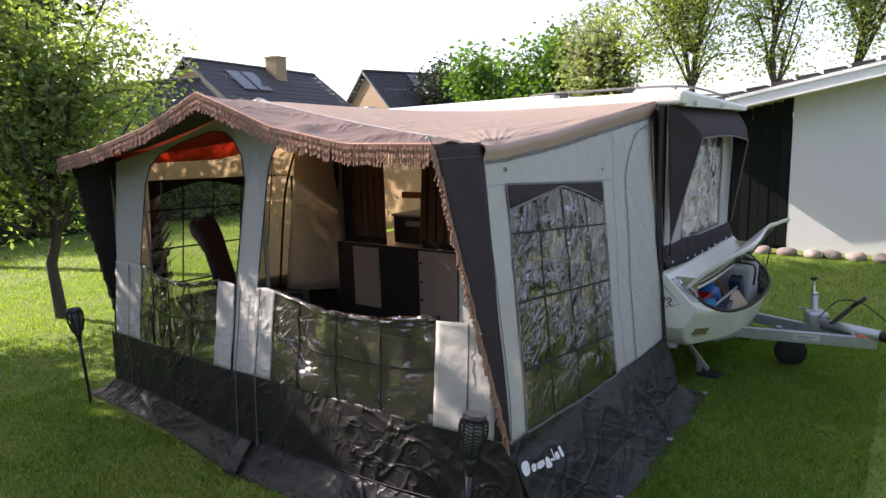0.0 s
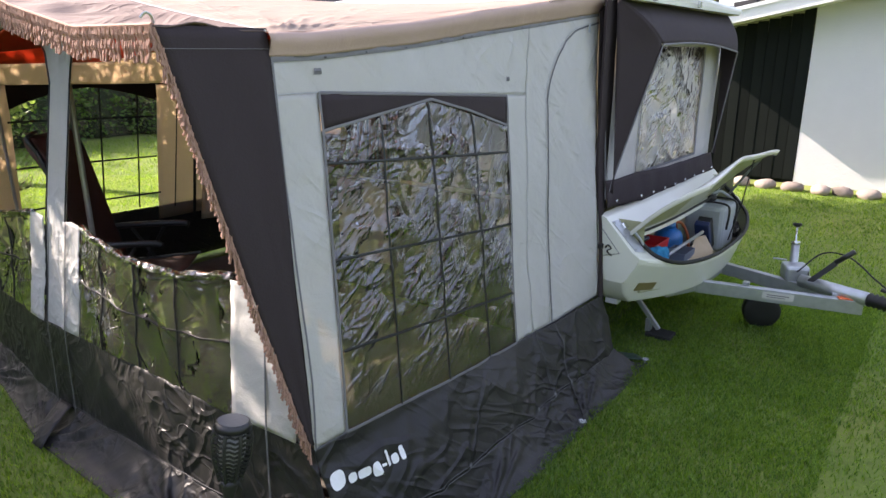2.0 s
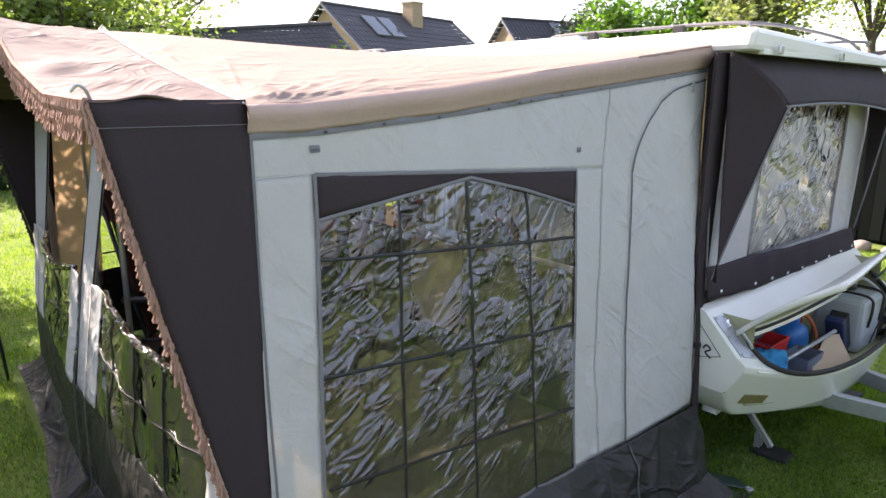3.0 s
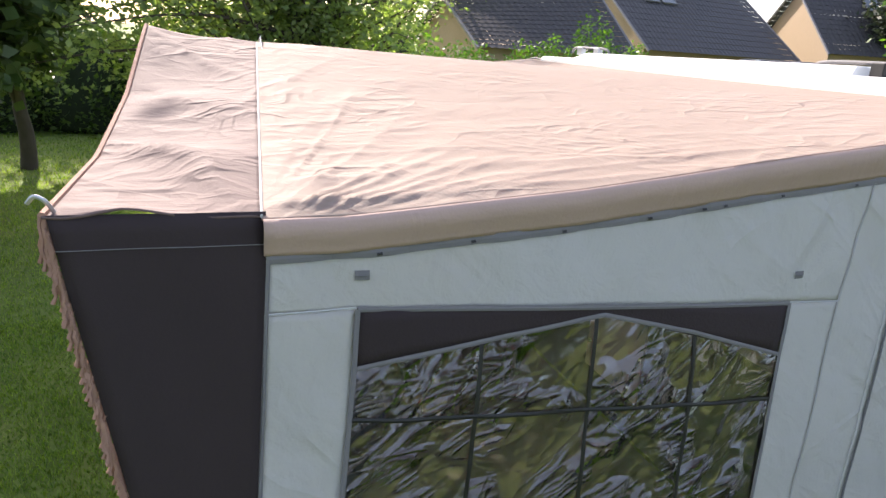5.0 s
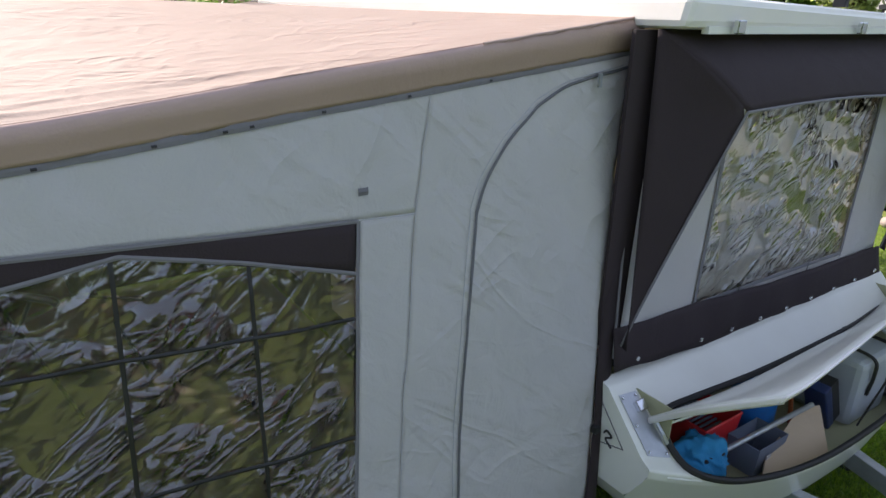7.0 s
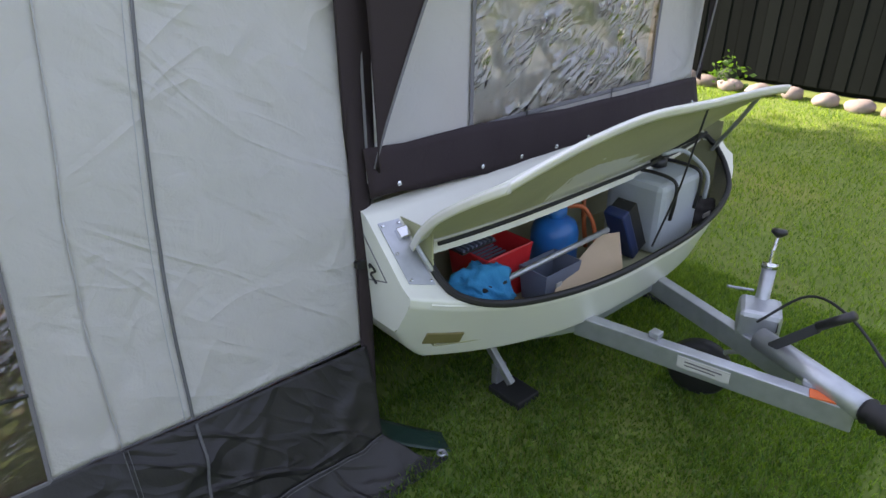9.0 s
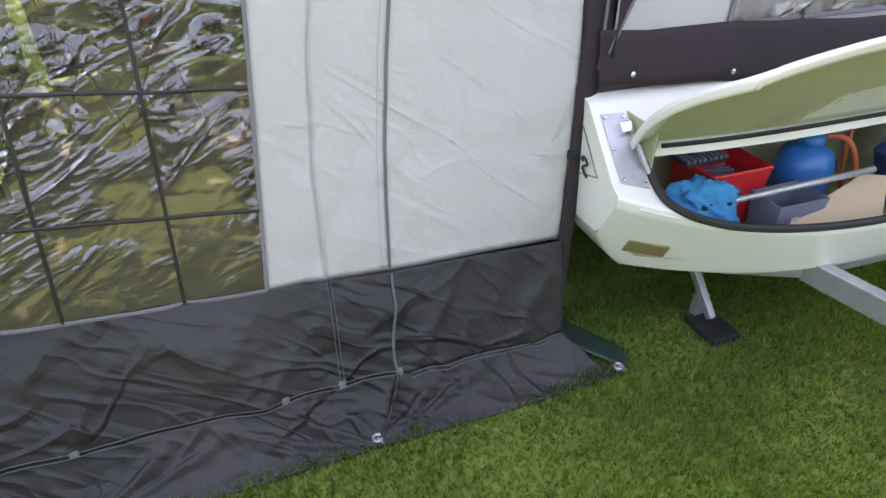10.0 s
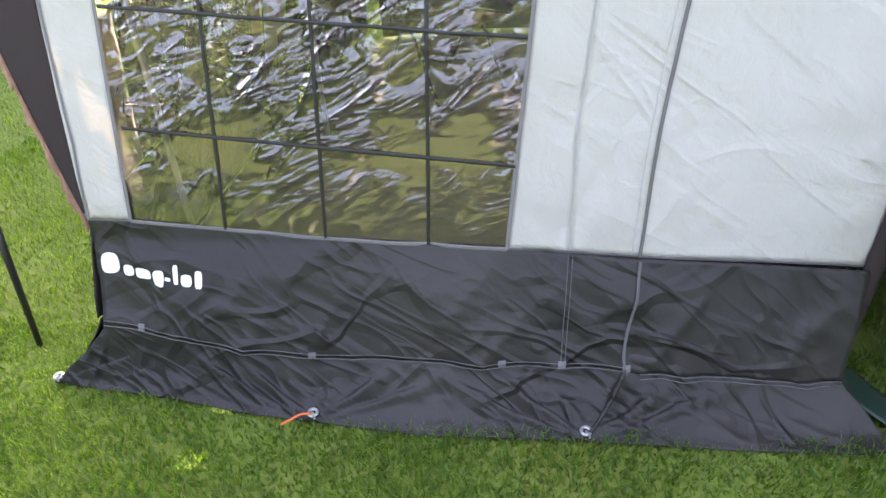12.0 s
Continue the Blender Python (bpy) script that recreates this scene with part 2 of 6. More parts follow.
GREEN_PVC = mat("dark_green_pvc", (0.012, 0.035, 0.026), 0.5, spread=0.2, bump2=0.4)
BLACK = mat("black_canvas", (0.026, 0.0165, 0.018), 0.85, bump=0.3, bump_scale=160, bump2=0.15, spread=0.15)
BLACK_CORD = mat("dark_cord", (0.03, 0.024, 0.022), 0.85, spread=0.3, scale=40)
ROOF = mat("beige_roof_canvas", (0.325, 0.262, 0.215), 0.8, crease=0.34, crease_scale=4.4, crease_soft=0.8, bump=0.2, bump_scale=150, bump2=0.25, bump2_scale=8, spread=0.05, stain=(0.43, 0.36, 0.31), stain_amount=0.35, translucent=0.26, glow_colour=(0.85, 0.34, 0.22))
LINING = mat("red_roof_lining", (0.44, 0.10, 0.055), 0.9, spread=0.1, translucent=0.45, glow_colour=(0.72, 0.19, 0.10))
CANOPY = mat("brown_canopy_canvas", (0.135, 0.092, 0.082), 0.85, crease=0.5, crease_scale=4.4, crease_soft=0.8, bump=0.2, bump_scale=150, bump2=0.25, bump2_scale=8, spread=0.07)
BAND = mat("tan_roof_band", (0.43, 0.305, 0.255), 0.8, bump=0.2, bump_scale=150, bump2=0.2, spread=0.05)
FRINGE = mat("brown_fringe", (0.40, 0.235, 0.175), 0.85, spread=0.3, scale=40, bump=0.4, translucent=0.2)
PIPING = mat("grey_piping", (0.16, 0.155, 0.16), 0.7, spread=0.1)
SEAM = mat("stitched_seam", (0.46, 0.46, 0.45), 0.85, spread=0.15, scale=60)
THREAD = mat("pale_thread", (0.09, 0.09, 0.092), 0.8, spread=0.2, scale=80)
MARK = mat("white_print", (0.8, 0.8, 0.8), 0.6, spread=0.05)
CORD = mat("orange_cord", (0.75, 0.16, 0.05), 0.7)
ZIP = mat("grey_zip", (0.12, 0.12, 0.125), 0.55, bump=0.5, bump_scale=260)
TAPE = mat("black_tape", (0.012, 0.012, 0.012), 0.5)
PVC = clear_mat("crinkled_clear_plastic", (0.84, 0.79, 0.72), 0.03, 1.0, 1.3, 1.25, (0.6, 1.1, 0.10), film=0.08)
PVC_FRONT = clear_mat("creased_clear_plastic", (0.72, 0.72, 0.68), 0.05, 0.6, 0.8, 1.2, None, True, 0.09)
PVC_FLAT = clear_mat("flat_clear_plastic", (0.88, 0.89, 0.87), 0.1, 0.1, 0.6, 0.6)
PVC_ROLL = clear_mat("rolled_clear_plastic", (0.45, 0.46, 0.45), 0.08, 0.7, 1.5, 1.6, None, True)
PVC_CURTAIN = clear_mat("glossy_tent_window", (0.90, 0.90, 0.87), 0.05, 0.8, 1.0, 1.5, film=0.08)
CURTAIN = mat("pale_curtain", (0.74, 0.74, 0.70), 0.9, spread=0.1, translucent=0.3)
STEEL = mat("galvanised_steel", (0.46, 0.48, 0.50), 0.42, metal=0.7, spread=0.2, scale=22, bump=0.12, bump_scale=90, stain=(0.22, 0.20, 0.18), stain_amount=0.4)
CHROME = mat("bright_steel", (0.7, 0.71, 0.72), 0.16, metal=1.0, spread=0.05)
SHELL = mat("cream_fibreglass", (0.72, 0.73, 0.64), 0.28, spread=0.04, bump=0.03, bump_scale=40, stain=(0.48, 0.46, 0.36), stain_amount=0.22, coat=0.3)
HARDTOP = mat("white_fibreglass", (0.82, 0.80, 0.75), 0.3, spread=0.04, bump=0.03, bump_scale=40, stain=(0.6, 0.56, 0.48), stain_amount=0.25)
UNDERSIDE = mat("raw_fibreglass", (0.40, 0.40, 0.24), 0.6, spread=0.12, bump=0.4, bump_scale=50, stain=(0.25, 0.24, 0.14), stain_amount=0.5)
RUBBER = mat("black_rubber", (0.012, 0.012, 0.012), 0.6, bump=0.2)
# Serves as painted shade on the trailer's awning side too.
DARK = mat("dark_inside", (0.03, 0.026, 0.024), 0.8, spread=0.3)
BROWN_CLOTH = mat("brown_cloth", (0.24, 0.125, 0.078), 0.9, spread=0.15, bump=0.3, bump2=0.3)
WOOD_PALE = mat("pale_laminate", (0.52, 0.40, 0.31), 0.6, spread=0.12, stretch=(1, 1, 0.2))
CHAIR_CLOTH = mat("brown_mesh_cloth", (0.105, 0.05, 0.04), 0.8, spread=0.15, bump=0.5, bump_scale=220, translucent=0.12)
PLASTIC_BLACK = mat("black_plastic", (0.018, 0.018, 0.019), 0.42, spread=0.15, bump=0.1)
WHITEWASH = mat("white_wall_paint", (0.55, 0.56, 0.57), 0.85, spread=0.03, bump=0.5, bump_scale=70, bump2=0.15, bump2_scale=14)
WHITE_WOOD = mat("white_painted_wood", (0.72, 0.73, 0.73), 0.55, spread=0.06, bump=0.2, stretch=(1, 0.2, 1))
BOARD = mat("black_boards", (0.0085, 0.0105, 0.0095), 0.85, specular=0.05, spread=0.3, stretch=(1, 1, 0.15), bump=0.3, random_piece=0.3)
ROOFING = mat("dark_roof_tiles", (0.035, 0.034, 0.038), 0.75, spread=0.3, scale=3, bump=0.6, bump_scale=30, random_piece=0.3)
BRICK = mat("yellow_brick", (0.30, 0.225, 0.145), 0.9, spread=0.18, scale=18, bump=0.5, bump_scale=30, stain=(0.3, 0.22, 0.14), stain_amount=0.4)
BARK = mat("bark", (0.075, 0.06, 0.045), 0.95, spread=0.4, scale=14, bump=1.0, bump_scale=35, stretch=(1, 1, 0.3))
STONE = mat("fieldstone", (0.27, 0.22, 0.19), 0.85, spread=0.3, scale=12, bump=0.6, bump_scale=40, random_piece=0.35)
RED = mat("red_plastic", (0.55, 0.022, 0.025), 0.4, spread=0.06)
BLUE = mat("blue_enamel", (0.008, 0.145, 0.42), 0.35, spread=0.08, stain=(0.1, 0.06, 0.04), stain_amount=0.25, stain_scale=6)
TEAL = mat("blue_towel", (0.02, 0.24, 0.46), 0.95, spread=0.2, bump=0.8, bump_scale=150)
GREYBLUE = mat("grey_blue_plastic", (0.14, 0.165, 0.215), 0.5, spread=0.1)
CAN_PLASTIC = mat("milky_plastic", (0.48, 0.52, 0.54), 0.4, spread=0.06, translucent=0.15)
PLY = mat("plywood", (0.50, 0.38, 0.25), 0.7, spread=0.12, stretch=(0.3, 1, 1), scale=14)
ORANGE = mat("orange_rubber", (0.50, 0.12, 0.035), 0.55, spread=0.15)
GLASSY = mat("dark_glass", (0.05, 0.07, 0.09), 0.08, spread=0.2, specular=0.8)


def leaf_mat(name, a, b, glow, share=0.45):
    m = bpy.data.materials.new(name)
    m.use_nodes = True
    N, L = m.node_tree.nodes, m.node_tree.links
    g, x, t, s = N.new("ShaderNodeNewGeometry"), N.new("ShaderNodeMix"), N.new("ShaderNodeBsdfTranslucent"), N.new("ShaderNodeMixShader")
    x.data_type = "RGBA"
    x.inputs[6].default_value, x.inputs[7].default_value = (*a, 1), (*b, 1)
    L.new(g.outputs["Random Per Island"], x.inputs[0])
    p = N["Principled BSDF"]
    p.inputs["Roughness"].default_value = 0.5
    L.new(x.outputs[2], p.inputs["Base Color"])
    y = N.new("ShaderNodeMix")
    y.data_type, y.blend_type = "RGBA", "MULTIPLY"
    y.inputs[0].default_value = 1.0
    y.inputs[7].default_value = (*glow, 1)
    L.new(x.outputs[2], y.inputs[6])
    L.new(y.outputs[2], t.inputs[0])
    s.inputs[0].default_value = share
    L.new(p.outputs[0], s.inputs[1])
    L.new(t.outputs[0], s.inputs[2])
    L.new(s.outputs[0], N["Material Output"].inputs[0])
    return m


# The yellow stain also puts some of the lawn's sunlight into its colour.
GRASS_SOIL = mat("lawn_ground", (0.115, 0.165, 0.024), 0.95, spread=0.45, scale=22, bump=0.6, bump_scale=120, stain=(0.23, 0.22, 0.05), stain_amount=0.5, stain_scale=0.9)
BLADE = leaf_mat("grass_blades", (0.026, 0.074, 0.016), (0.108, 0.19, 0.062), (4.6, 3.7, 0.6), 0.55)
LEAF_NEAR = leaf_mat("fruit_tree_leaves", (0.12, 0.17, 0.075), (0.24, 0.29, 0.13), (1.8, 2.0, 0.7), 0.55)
LEAF_SHADE = leaf_mat("shade_tree_leaves", (0.04, 0.075, 0.02), (0.09, 0.13, 0.035), (1.2, 1.4, 0.6), 0.22)
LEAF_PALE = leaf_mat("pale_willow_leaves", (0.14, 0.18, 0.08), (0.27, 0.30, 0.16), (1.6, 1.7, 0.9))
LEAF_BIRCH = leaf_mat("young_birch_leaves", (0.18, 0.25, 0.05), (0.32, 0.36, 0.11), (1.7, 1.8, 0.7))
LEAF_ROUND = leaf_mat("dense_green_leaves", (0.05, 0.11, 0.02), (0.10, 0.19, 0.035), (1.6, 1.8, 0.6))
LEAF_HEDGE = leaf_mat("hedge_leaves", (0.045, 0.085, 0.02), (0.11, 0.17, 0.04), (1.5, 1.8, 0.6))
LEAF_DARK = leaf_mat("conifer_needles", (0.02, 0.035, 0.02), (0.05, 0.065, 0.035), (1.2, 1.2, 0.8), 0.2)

# ---- ground ----
bm = bmesh.new()
rim = None
for r1 in (14, 60, 900):
    b = [bm.verts.new((3 + r1 * math.cos(k * math.tau / 48), 3 + r1 * math.sin(k * math.tau / 48), 0)) for k in range(48)]
    if rim is None:
        bm.faces.new(b)
    else:
        for k in range(48):
            bm.faces.new((rim[k], b[k], b[(k + 1) % 48], rim[(k + 1) % 48]))
    rim = b
tagged(part("ground", bm, GRASS_SOIL), "mown green lawn with paler dry patches, partly painted sunlight", "lawn", kind="structure")

# ---- awning ----
awning = thing("awning", (1.2, 1.9, 0), "grey and black canvas awning with beige roof and brown fringe", "awning")
SKEW = 0.065
RIDGE_Y = 1.78


def side_y(x, z):
    """The right-hand side wall, which leans inwards a little towards its top."""
    return -0.13 + 0.135 * z + 0.07 * max(0, x / 2.5) ** 3 * max(0, 1 - z / 2)


def side_left(z):
    return table(z, (0.0, 0.125), (0.25, 0.14), (0.56, 0.124), (0.76, 0.15), (1.12, 0.163), (1.5, 0.184), (1.84, 0.205), (2.2, 0.21))


def side_right(z):
    return table(z, (0.0, 2.36), (0.43, 2.392), (0.98, 2.432), (1.35, 2.458), (1.71, 2.494), (2.05, 2.545), (2.3, 2.55))


def hem(x):
    """Where the pale canvas of the side wall ends and the black wall begins."""
    return table(x, (0.1, 0.562), (0.27, 0.562), (0.84, 0.515), (1.4, 0.49), (1.58, 0.479), (1.78, 0.464), (2.07, 0.453), (2.4, 0.431))


def eave(x):
    return table(x, (0.2, 1.836), (0.35, 1.836), (0.5, 1.848), (0.66, 1.861), (0.86, 1.876), (1.08, 1.9), (1.34, 1.931), (1.65, 1.963), (2.0, 2.0), (2.55, 2.06))


def fold(x, z, angle, pitch, seed):
    """Sharp creases that run at an angle across a cloth."""
    a = x * math.cos(angle) + z * math.sin(angle)
    b = -x * math.sin(angle) + z * math.cos(angle)
    n = noise.noise(Vector((a * pitch, b * pitch * 0.22 + seed, seed)))
    return (1 - abs(n) * 2.2) ** 3 if abs(n) < 0.45 else 0.0


def side(x, z, off=0.0):
    w = 0.007 * wob(x, 0, z, 2.2, 1.0) + 0.003 * wob(x, 0, z, 9.0, 2.0) + 0.013 * fold(x, z, 0.6, 4.0, 3.0) * max(0.1, wob(x, 0, z, 1.3, 8) + 0.35) + 0.010 * fold(x, z, -0.5, 5.5, 4.0) * max(0, wob(x, 0, z, 1.6, 9) + 0.2)
    w += 0.004 * math.sin(x * 46 + z * 9) * max(0, 1 - (eave(x) - z) / 0.22) * (0.5 + wob(x, 0, z, 1.5, 5))
    return Vector((x, side_y(x, z) + w - off, z))


def ribbon(pts, width, fn, off=0.003, n=5, smooth_it=False):
    """A flat tape along points in the plane of a wall; fn lays it on that wall."""
    if smooth_it:
        pts = [(p[0], p[2]) for p in smooth_line([(a, 0, b) for a, b in pts], 8)]
    line = []
    for (a, b), (c, d) in zip(pts, pts[1:]):
        line += [(lerp(a, c, k / n), lerp(b, d, k / n)) for k in range(n)]
    line.append(pts[-1])
    bm = bmesh.new()
    rows = []
    for i, (x, z) in enumerate(line):
        x0, z0 = line[max(0, i - 1)]
        x1, z1 = line[min(len(line) - 1, i + 1)]
        d = math.hypot(x1 - x0, z1 - z0) or 1
        nx, nz = -(z1 - z0) / d * width / 2, (x1 - x0) / d * width / 2
        rows.append([bm.verts.new(fn(x + nx, z + nz, off)), bm.verts.new(fn(x, z, off + 0.0015)), bm.verts.new(fn(x - nx, z - nz, off))])
    for p, q in zip(rows, rows[1:]):
        bm.faces.new((p[0], q[0], q[1], p[1]))
        bm.faces.new((p[1], q[1], q[2], p[2]))
    return bm


W_TL, W_TR, W_BR, W_BL = (0.378, 1.720), (1.510, 1.655), (1.400, 0.490), (0.270, 0.562)
ARCH = lambda u: table(u, (0, 1.596), (0.515, 1.668), (1, 1.520))
bm = bmesh.new()
add_grid(bm, lambda u, v: side(lerp(lerp(side_left(0.56), W_BL[0], u), lerp(side_left(1.72), W_TL[0], u), v), lerp(0.562, 1.72, v)), 8, 60)
SEAM_X = lambda z: table(z, (0.40, 1.577), (0.80, 1.580), (1.126, 1.607), (1.297, 1.636), (1.648, 1.684), (2.0, 1.758))
LINTEL = lambda x: table(x, (0.2, 1.722), (0.378, 1.720), (1.51, 1.655), (1.684, 1.648))
add_grid(bm, lambda u, v: side(lerp(lerp(0.199, 1.684, u), lerp(0.205, 1.752, u), v), lerp(LINTEL(lerp(0.199, 1.684, u)), eave(lerp(0.205, 1.752, u)), v)), 120, 16)
add_grid(bm, lambda u, v: side(lerp(lerp(W_BR[0], W_TR[0], v), SEAM_X(lerp(0.48, 1.648, v)), u), lerp(hem(lerp(W_BR[0], 1.577, u)), LINTEL(lerp(W_TR[0], 1.684, u)), v)), 10, 70)
add_grid(bm, lambda u, v: side(lerp(SEAM_X(lerp(0.478, 1.972, v)), side_right(lerp(0.43, 2.05, v)), u), lerp(hem(lerp(1.577, 2.392, u)), eave(lerp(1.752, 2.545, u)), v)), 50, 90)
side_wall = part("side_wall", bm, CANVAS, awning, "pale grey canvas side wall with creases", True, thick=0.003)


def eave_band(u):
    return lerp(0.21, 2.54, u), eave(lerp(0.21, 2.54, u)) - 0.007


part("piping", ribbon([eave_band(k / 12) for k in range(13)], 0.02, side, 0.005), PIPING, side_wall, "grey piping under the roof edge")
part("piping", ribbon([(side_left(0.56) + 0.004, 0.56), (side_left(0.8) + 0.004, 0.8), (side_left(1.2) + 0.004, 1.2), (side_left(1.84) + 0.004, 1.84)], 0.008, side, 0.005), PIPING, side_wall)
part("seam", ribbon([(SEAM_X(z), z) for z in (0.48, 0.80, 1.126, 1.297, 1.648, 1.966)], 0.0032, side, 0.004), SEAM, side_wall)
part("seam", ribbon([(0.205, 1.722), (0.375, 1.722)], 0.004, side, 0.004), SEAM, side_wall)
part("seam", ribbon([(1.51, 1.656), (1.683, 1.648)], 0.004, side, 0.004), SEAM, side_wall)
ZIPLINE = [(1.774, 0.464), (1.786, 0.78), (1.806, 1.0), (1.828, 1.2), (1.868, 1.48), (1.905, 1.658), (1.97, 1.766), (2.079, 1.868), (2.239, 1.955), (2.53, 2.006)]
zipper = part("zipper", ribbon(ZIPLINE, 0.010, side, 0.006, 2, True), ZIP, side_wall, "grey zip of the side door")
part("zip_tape", ribbon([(x - 0.022, z + 0.006) for x, z in ZIPLINE], 0.003, side, 0.004, 2, True), SEAM, zipper)
part("zip_puller", box(2.368, 2.38, 0.112, 0.120, 1.95, 1.992), STEEL, zipper)
for x, z in ((0.387, 1.788), (1.530, 1.728)):
    g = part("grommet", ribbon([(x - 0.015, z), (x + 0.015, z)], 0.020, side, 0.004), PIPING, side_wall)
    part("grommet_slot", ribbon([(x - 0.008, z), (x + 0.008, z)], 0.005, side, 0.007), ZIP, g)
# old rain streak and clips along the eave
for x in (0.42, 0.62, 0.83, 1.05, 1.20, 1.26, 1.44, 1.68, 1.95):
    part("hook_clip", ribbon([(x - 0.005, eave(x) - 0.010), (x + 0.006, eave(x) - 0.009)], 0.006, side, 0.009), TAPE, side_wall)
# black lower wall and the flap that lies on the grass
STITCH = lambda x: table(x, (0.14, 0.255), (0.27, 0.236), (0.55, 0.198), (0.82, 0.170), (1.39, 0.163), (1.57, 0.167), (1.75, 0.157), (2.36, 0.126))


def crumple(a, b, seed, s=1.0):
    return 0.016 * s * fold(a, b, 0.55, 3.6, seed) + 0.012 * s * fold(a, b, -0.6, 5.0, seed + 5) + 0.008 * s * fold(a, b, 1.1, 7.0, seed + 9) + 0.012 * s * wob(a, 0, b, 2.4, seed)


def mud_y(x, z):
    """The black lower wall flares outwards below the hem."""
    return side_y(x, z) - 0.28 * max(0, 0.5 - z)


def mud(x, z, off=0.0):
    k = min(1, max(0, (hem(x) - z) / 0.12))
    return Vector((x, mud_y(x, z) - off - k * crumple(x, z, 2.0), z))


mud_wall = part("mud_wall", sheet(lambda u, v: mud(lerp(lerp(0.14, 2.36, u), lerp(0.124, 2.392, u), v), lerp(STITCH(lerp(0.14, 2.36, u)), hem(lerp(0.124, 2.392, u)), v)), 150, 30), SKIRT, awning, "black coated lower wall", True, thick=0.003)
part("piping", ribbon([(x, hem(x) + 0.001) for x in (0.128, 0.27, 0.55, 0.84, 1.12, 1.4, 1.58, 1.78, 2.07, 2.39)], 0.006, side, 0.006), THREAD, mud_wall)
for z0 in (0.0, 0.012):
    part("stitching", ribbon([(x, STITCH(x) + z0) for x in (0.145, 0.27, 0.4, 0.55, 0.82, 1.1, 1.39, 1.57, 1.74)], 0.0025, mud, 0.006), THREAD, mud_wall)
    part("stitching", ribbon([(x, STITCH(x) + z0 - 0.012) for x in (1.79, 2.1, 2.36)], 0.0025, mud, 0.006), THREAD, mud_wall)
    part("stitching", ribbon([(1.562 + z0, 0.175), (1.574 + z0, 0.478)], 0.003, mud, 0.006), THREAD, mud_wall)
for x in (0.268, 0.816, 1.392, 1.567, 1.752):
    part("peg_tab", ribbon([(x - 0.012, STITCH(x) + 0.012), (x + 0.010, STITCH(x) + 0.012)], 0.020, mud, 0.008), ZIP, mud_wall)
part("zipper", ribbon([(1.752, 0.150), (1.742, 0.20), (1.748, 0.27), (1.765, 0.36), (1.774, 0.462)], 0.009, mud, 0.008, 6, True), THREAD, mud_wall, "pale frayed zip end")
# the maker's mark, as plain white shapes
for x, w, dz, h, skew in ((0.180, 0.062, 0.004, 0.060, 0.3), (0.240, 0.036, -0.010, 0.034, 0.3), (0.291, 0.054, -0.010, 0.034, 0.1), (0.343, 0.038, -0.016, 0.048, 0.2), (0.376, 0.020, -0.010, 0.009, 0.0), (0.401, 0.014, 0.004, 0.056, 0.0), (0.434, 0.036, -0.010, 0.034, 0.3), (0.474, 0.024, -0.002, 0.048, 0.1)):
    zc = 0.432 + dz - 0.09 * (x - 0.147)
    bm = bmesh.new()
    hub = bm.verts.new(mud(x, zc, 0.0055))
    ring = []
    for k in range(20):
        a = k * math.tau / 20
        p = 0.42 + skew
        cx, cz = math.copysign(abs(math.cos(a)) ** p, math.cos(a)), math.copysign(abs(math.sin(a)) ** p, math.sin(a))
        ring.append(bm.verts.new(mud(x + cx * w / 2, zc + cz * h / 2, 0.0055)))
    for k in range(20):
        bm.faces.new((hub, ring[k], ring[(k + 1) % 20]))
    part("mark", bm, MARK, mud_wall)


PEGS = ((-0.105, -0.214), (0.82, -0.315), (1.637, -0.33), (2.535, -0.316))


def tension(x, v, pegs):
    """Ridges that fan out from each peg up to the stitched line."""
    h = 0.0
    for p in pegs:
        for k, far in enumerate((-0.52, -0.30, -0.12, 0.10, 0.27, 0.46)):
            c = p + far * (1 - v) + 0.01 * math.sin(9 * v + k)
            w = 0.012 + 0.035 * (1 - v)
            h += (0.026, 0.034, 0.020, 0.024, 0.036, 0.022)[k] * math.exp(-((x - c) / w) ** 2)
    return h


def flap(u, v):
    x = lerp(0.142, 2.36, u)
    y0 = mud_y(x, STITCH(x))
    xo = lerp(-0.105, 2.535, u)
    yo = table(xo, (-0.105, -0.214), (0.32, -0.255), (0.59, -0.297), (0.82, -0.318), (1.16, -0.346), (1.64, -0.333), (2.05, -0.333), (2.43, -0.322), (2.535, -0.316))
    xm = lerp(x, xo, v)
    slope = math.sin(v * 3.1)
    z = lerp(STITCH(x), 0.010, v ** 0.8) - 0.030 * slope + slope * (0.014 * wob(u * 9, v * 2, 0, 1.0, 4) + tension(xm, v, [p[0] for p in PEGS[:3]]) + 0.6 * crumple(x * 1.2, v * 0.4 + 0.2 * math.sin(x * 3), 7.0))
    return Vector((xm, lerp(y0, yo, v), max(0.010, z)))


skirt = part("skirt", sheet(flap, 320, 26), SKIRT, awning, "black skirt flap lying on the grass", True, thick=0.003)
# the door half of the flap overlaps along a slanting edge
part("flap_edge", tube(smooth_line([(1.752, -0.185, 0.165), (1.72, -0.235, 0.115), (1.68, -0.29, 0.07), (1.645, -0.325, 0.03)]), 0.006, 6), SKIRT, skirt, "overlapping hem of the door flap", True)
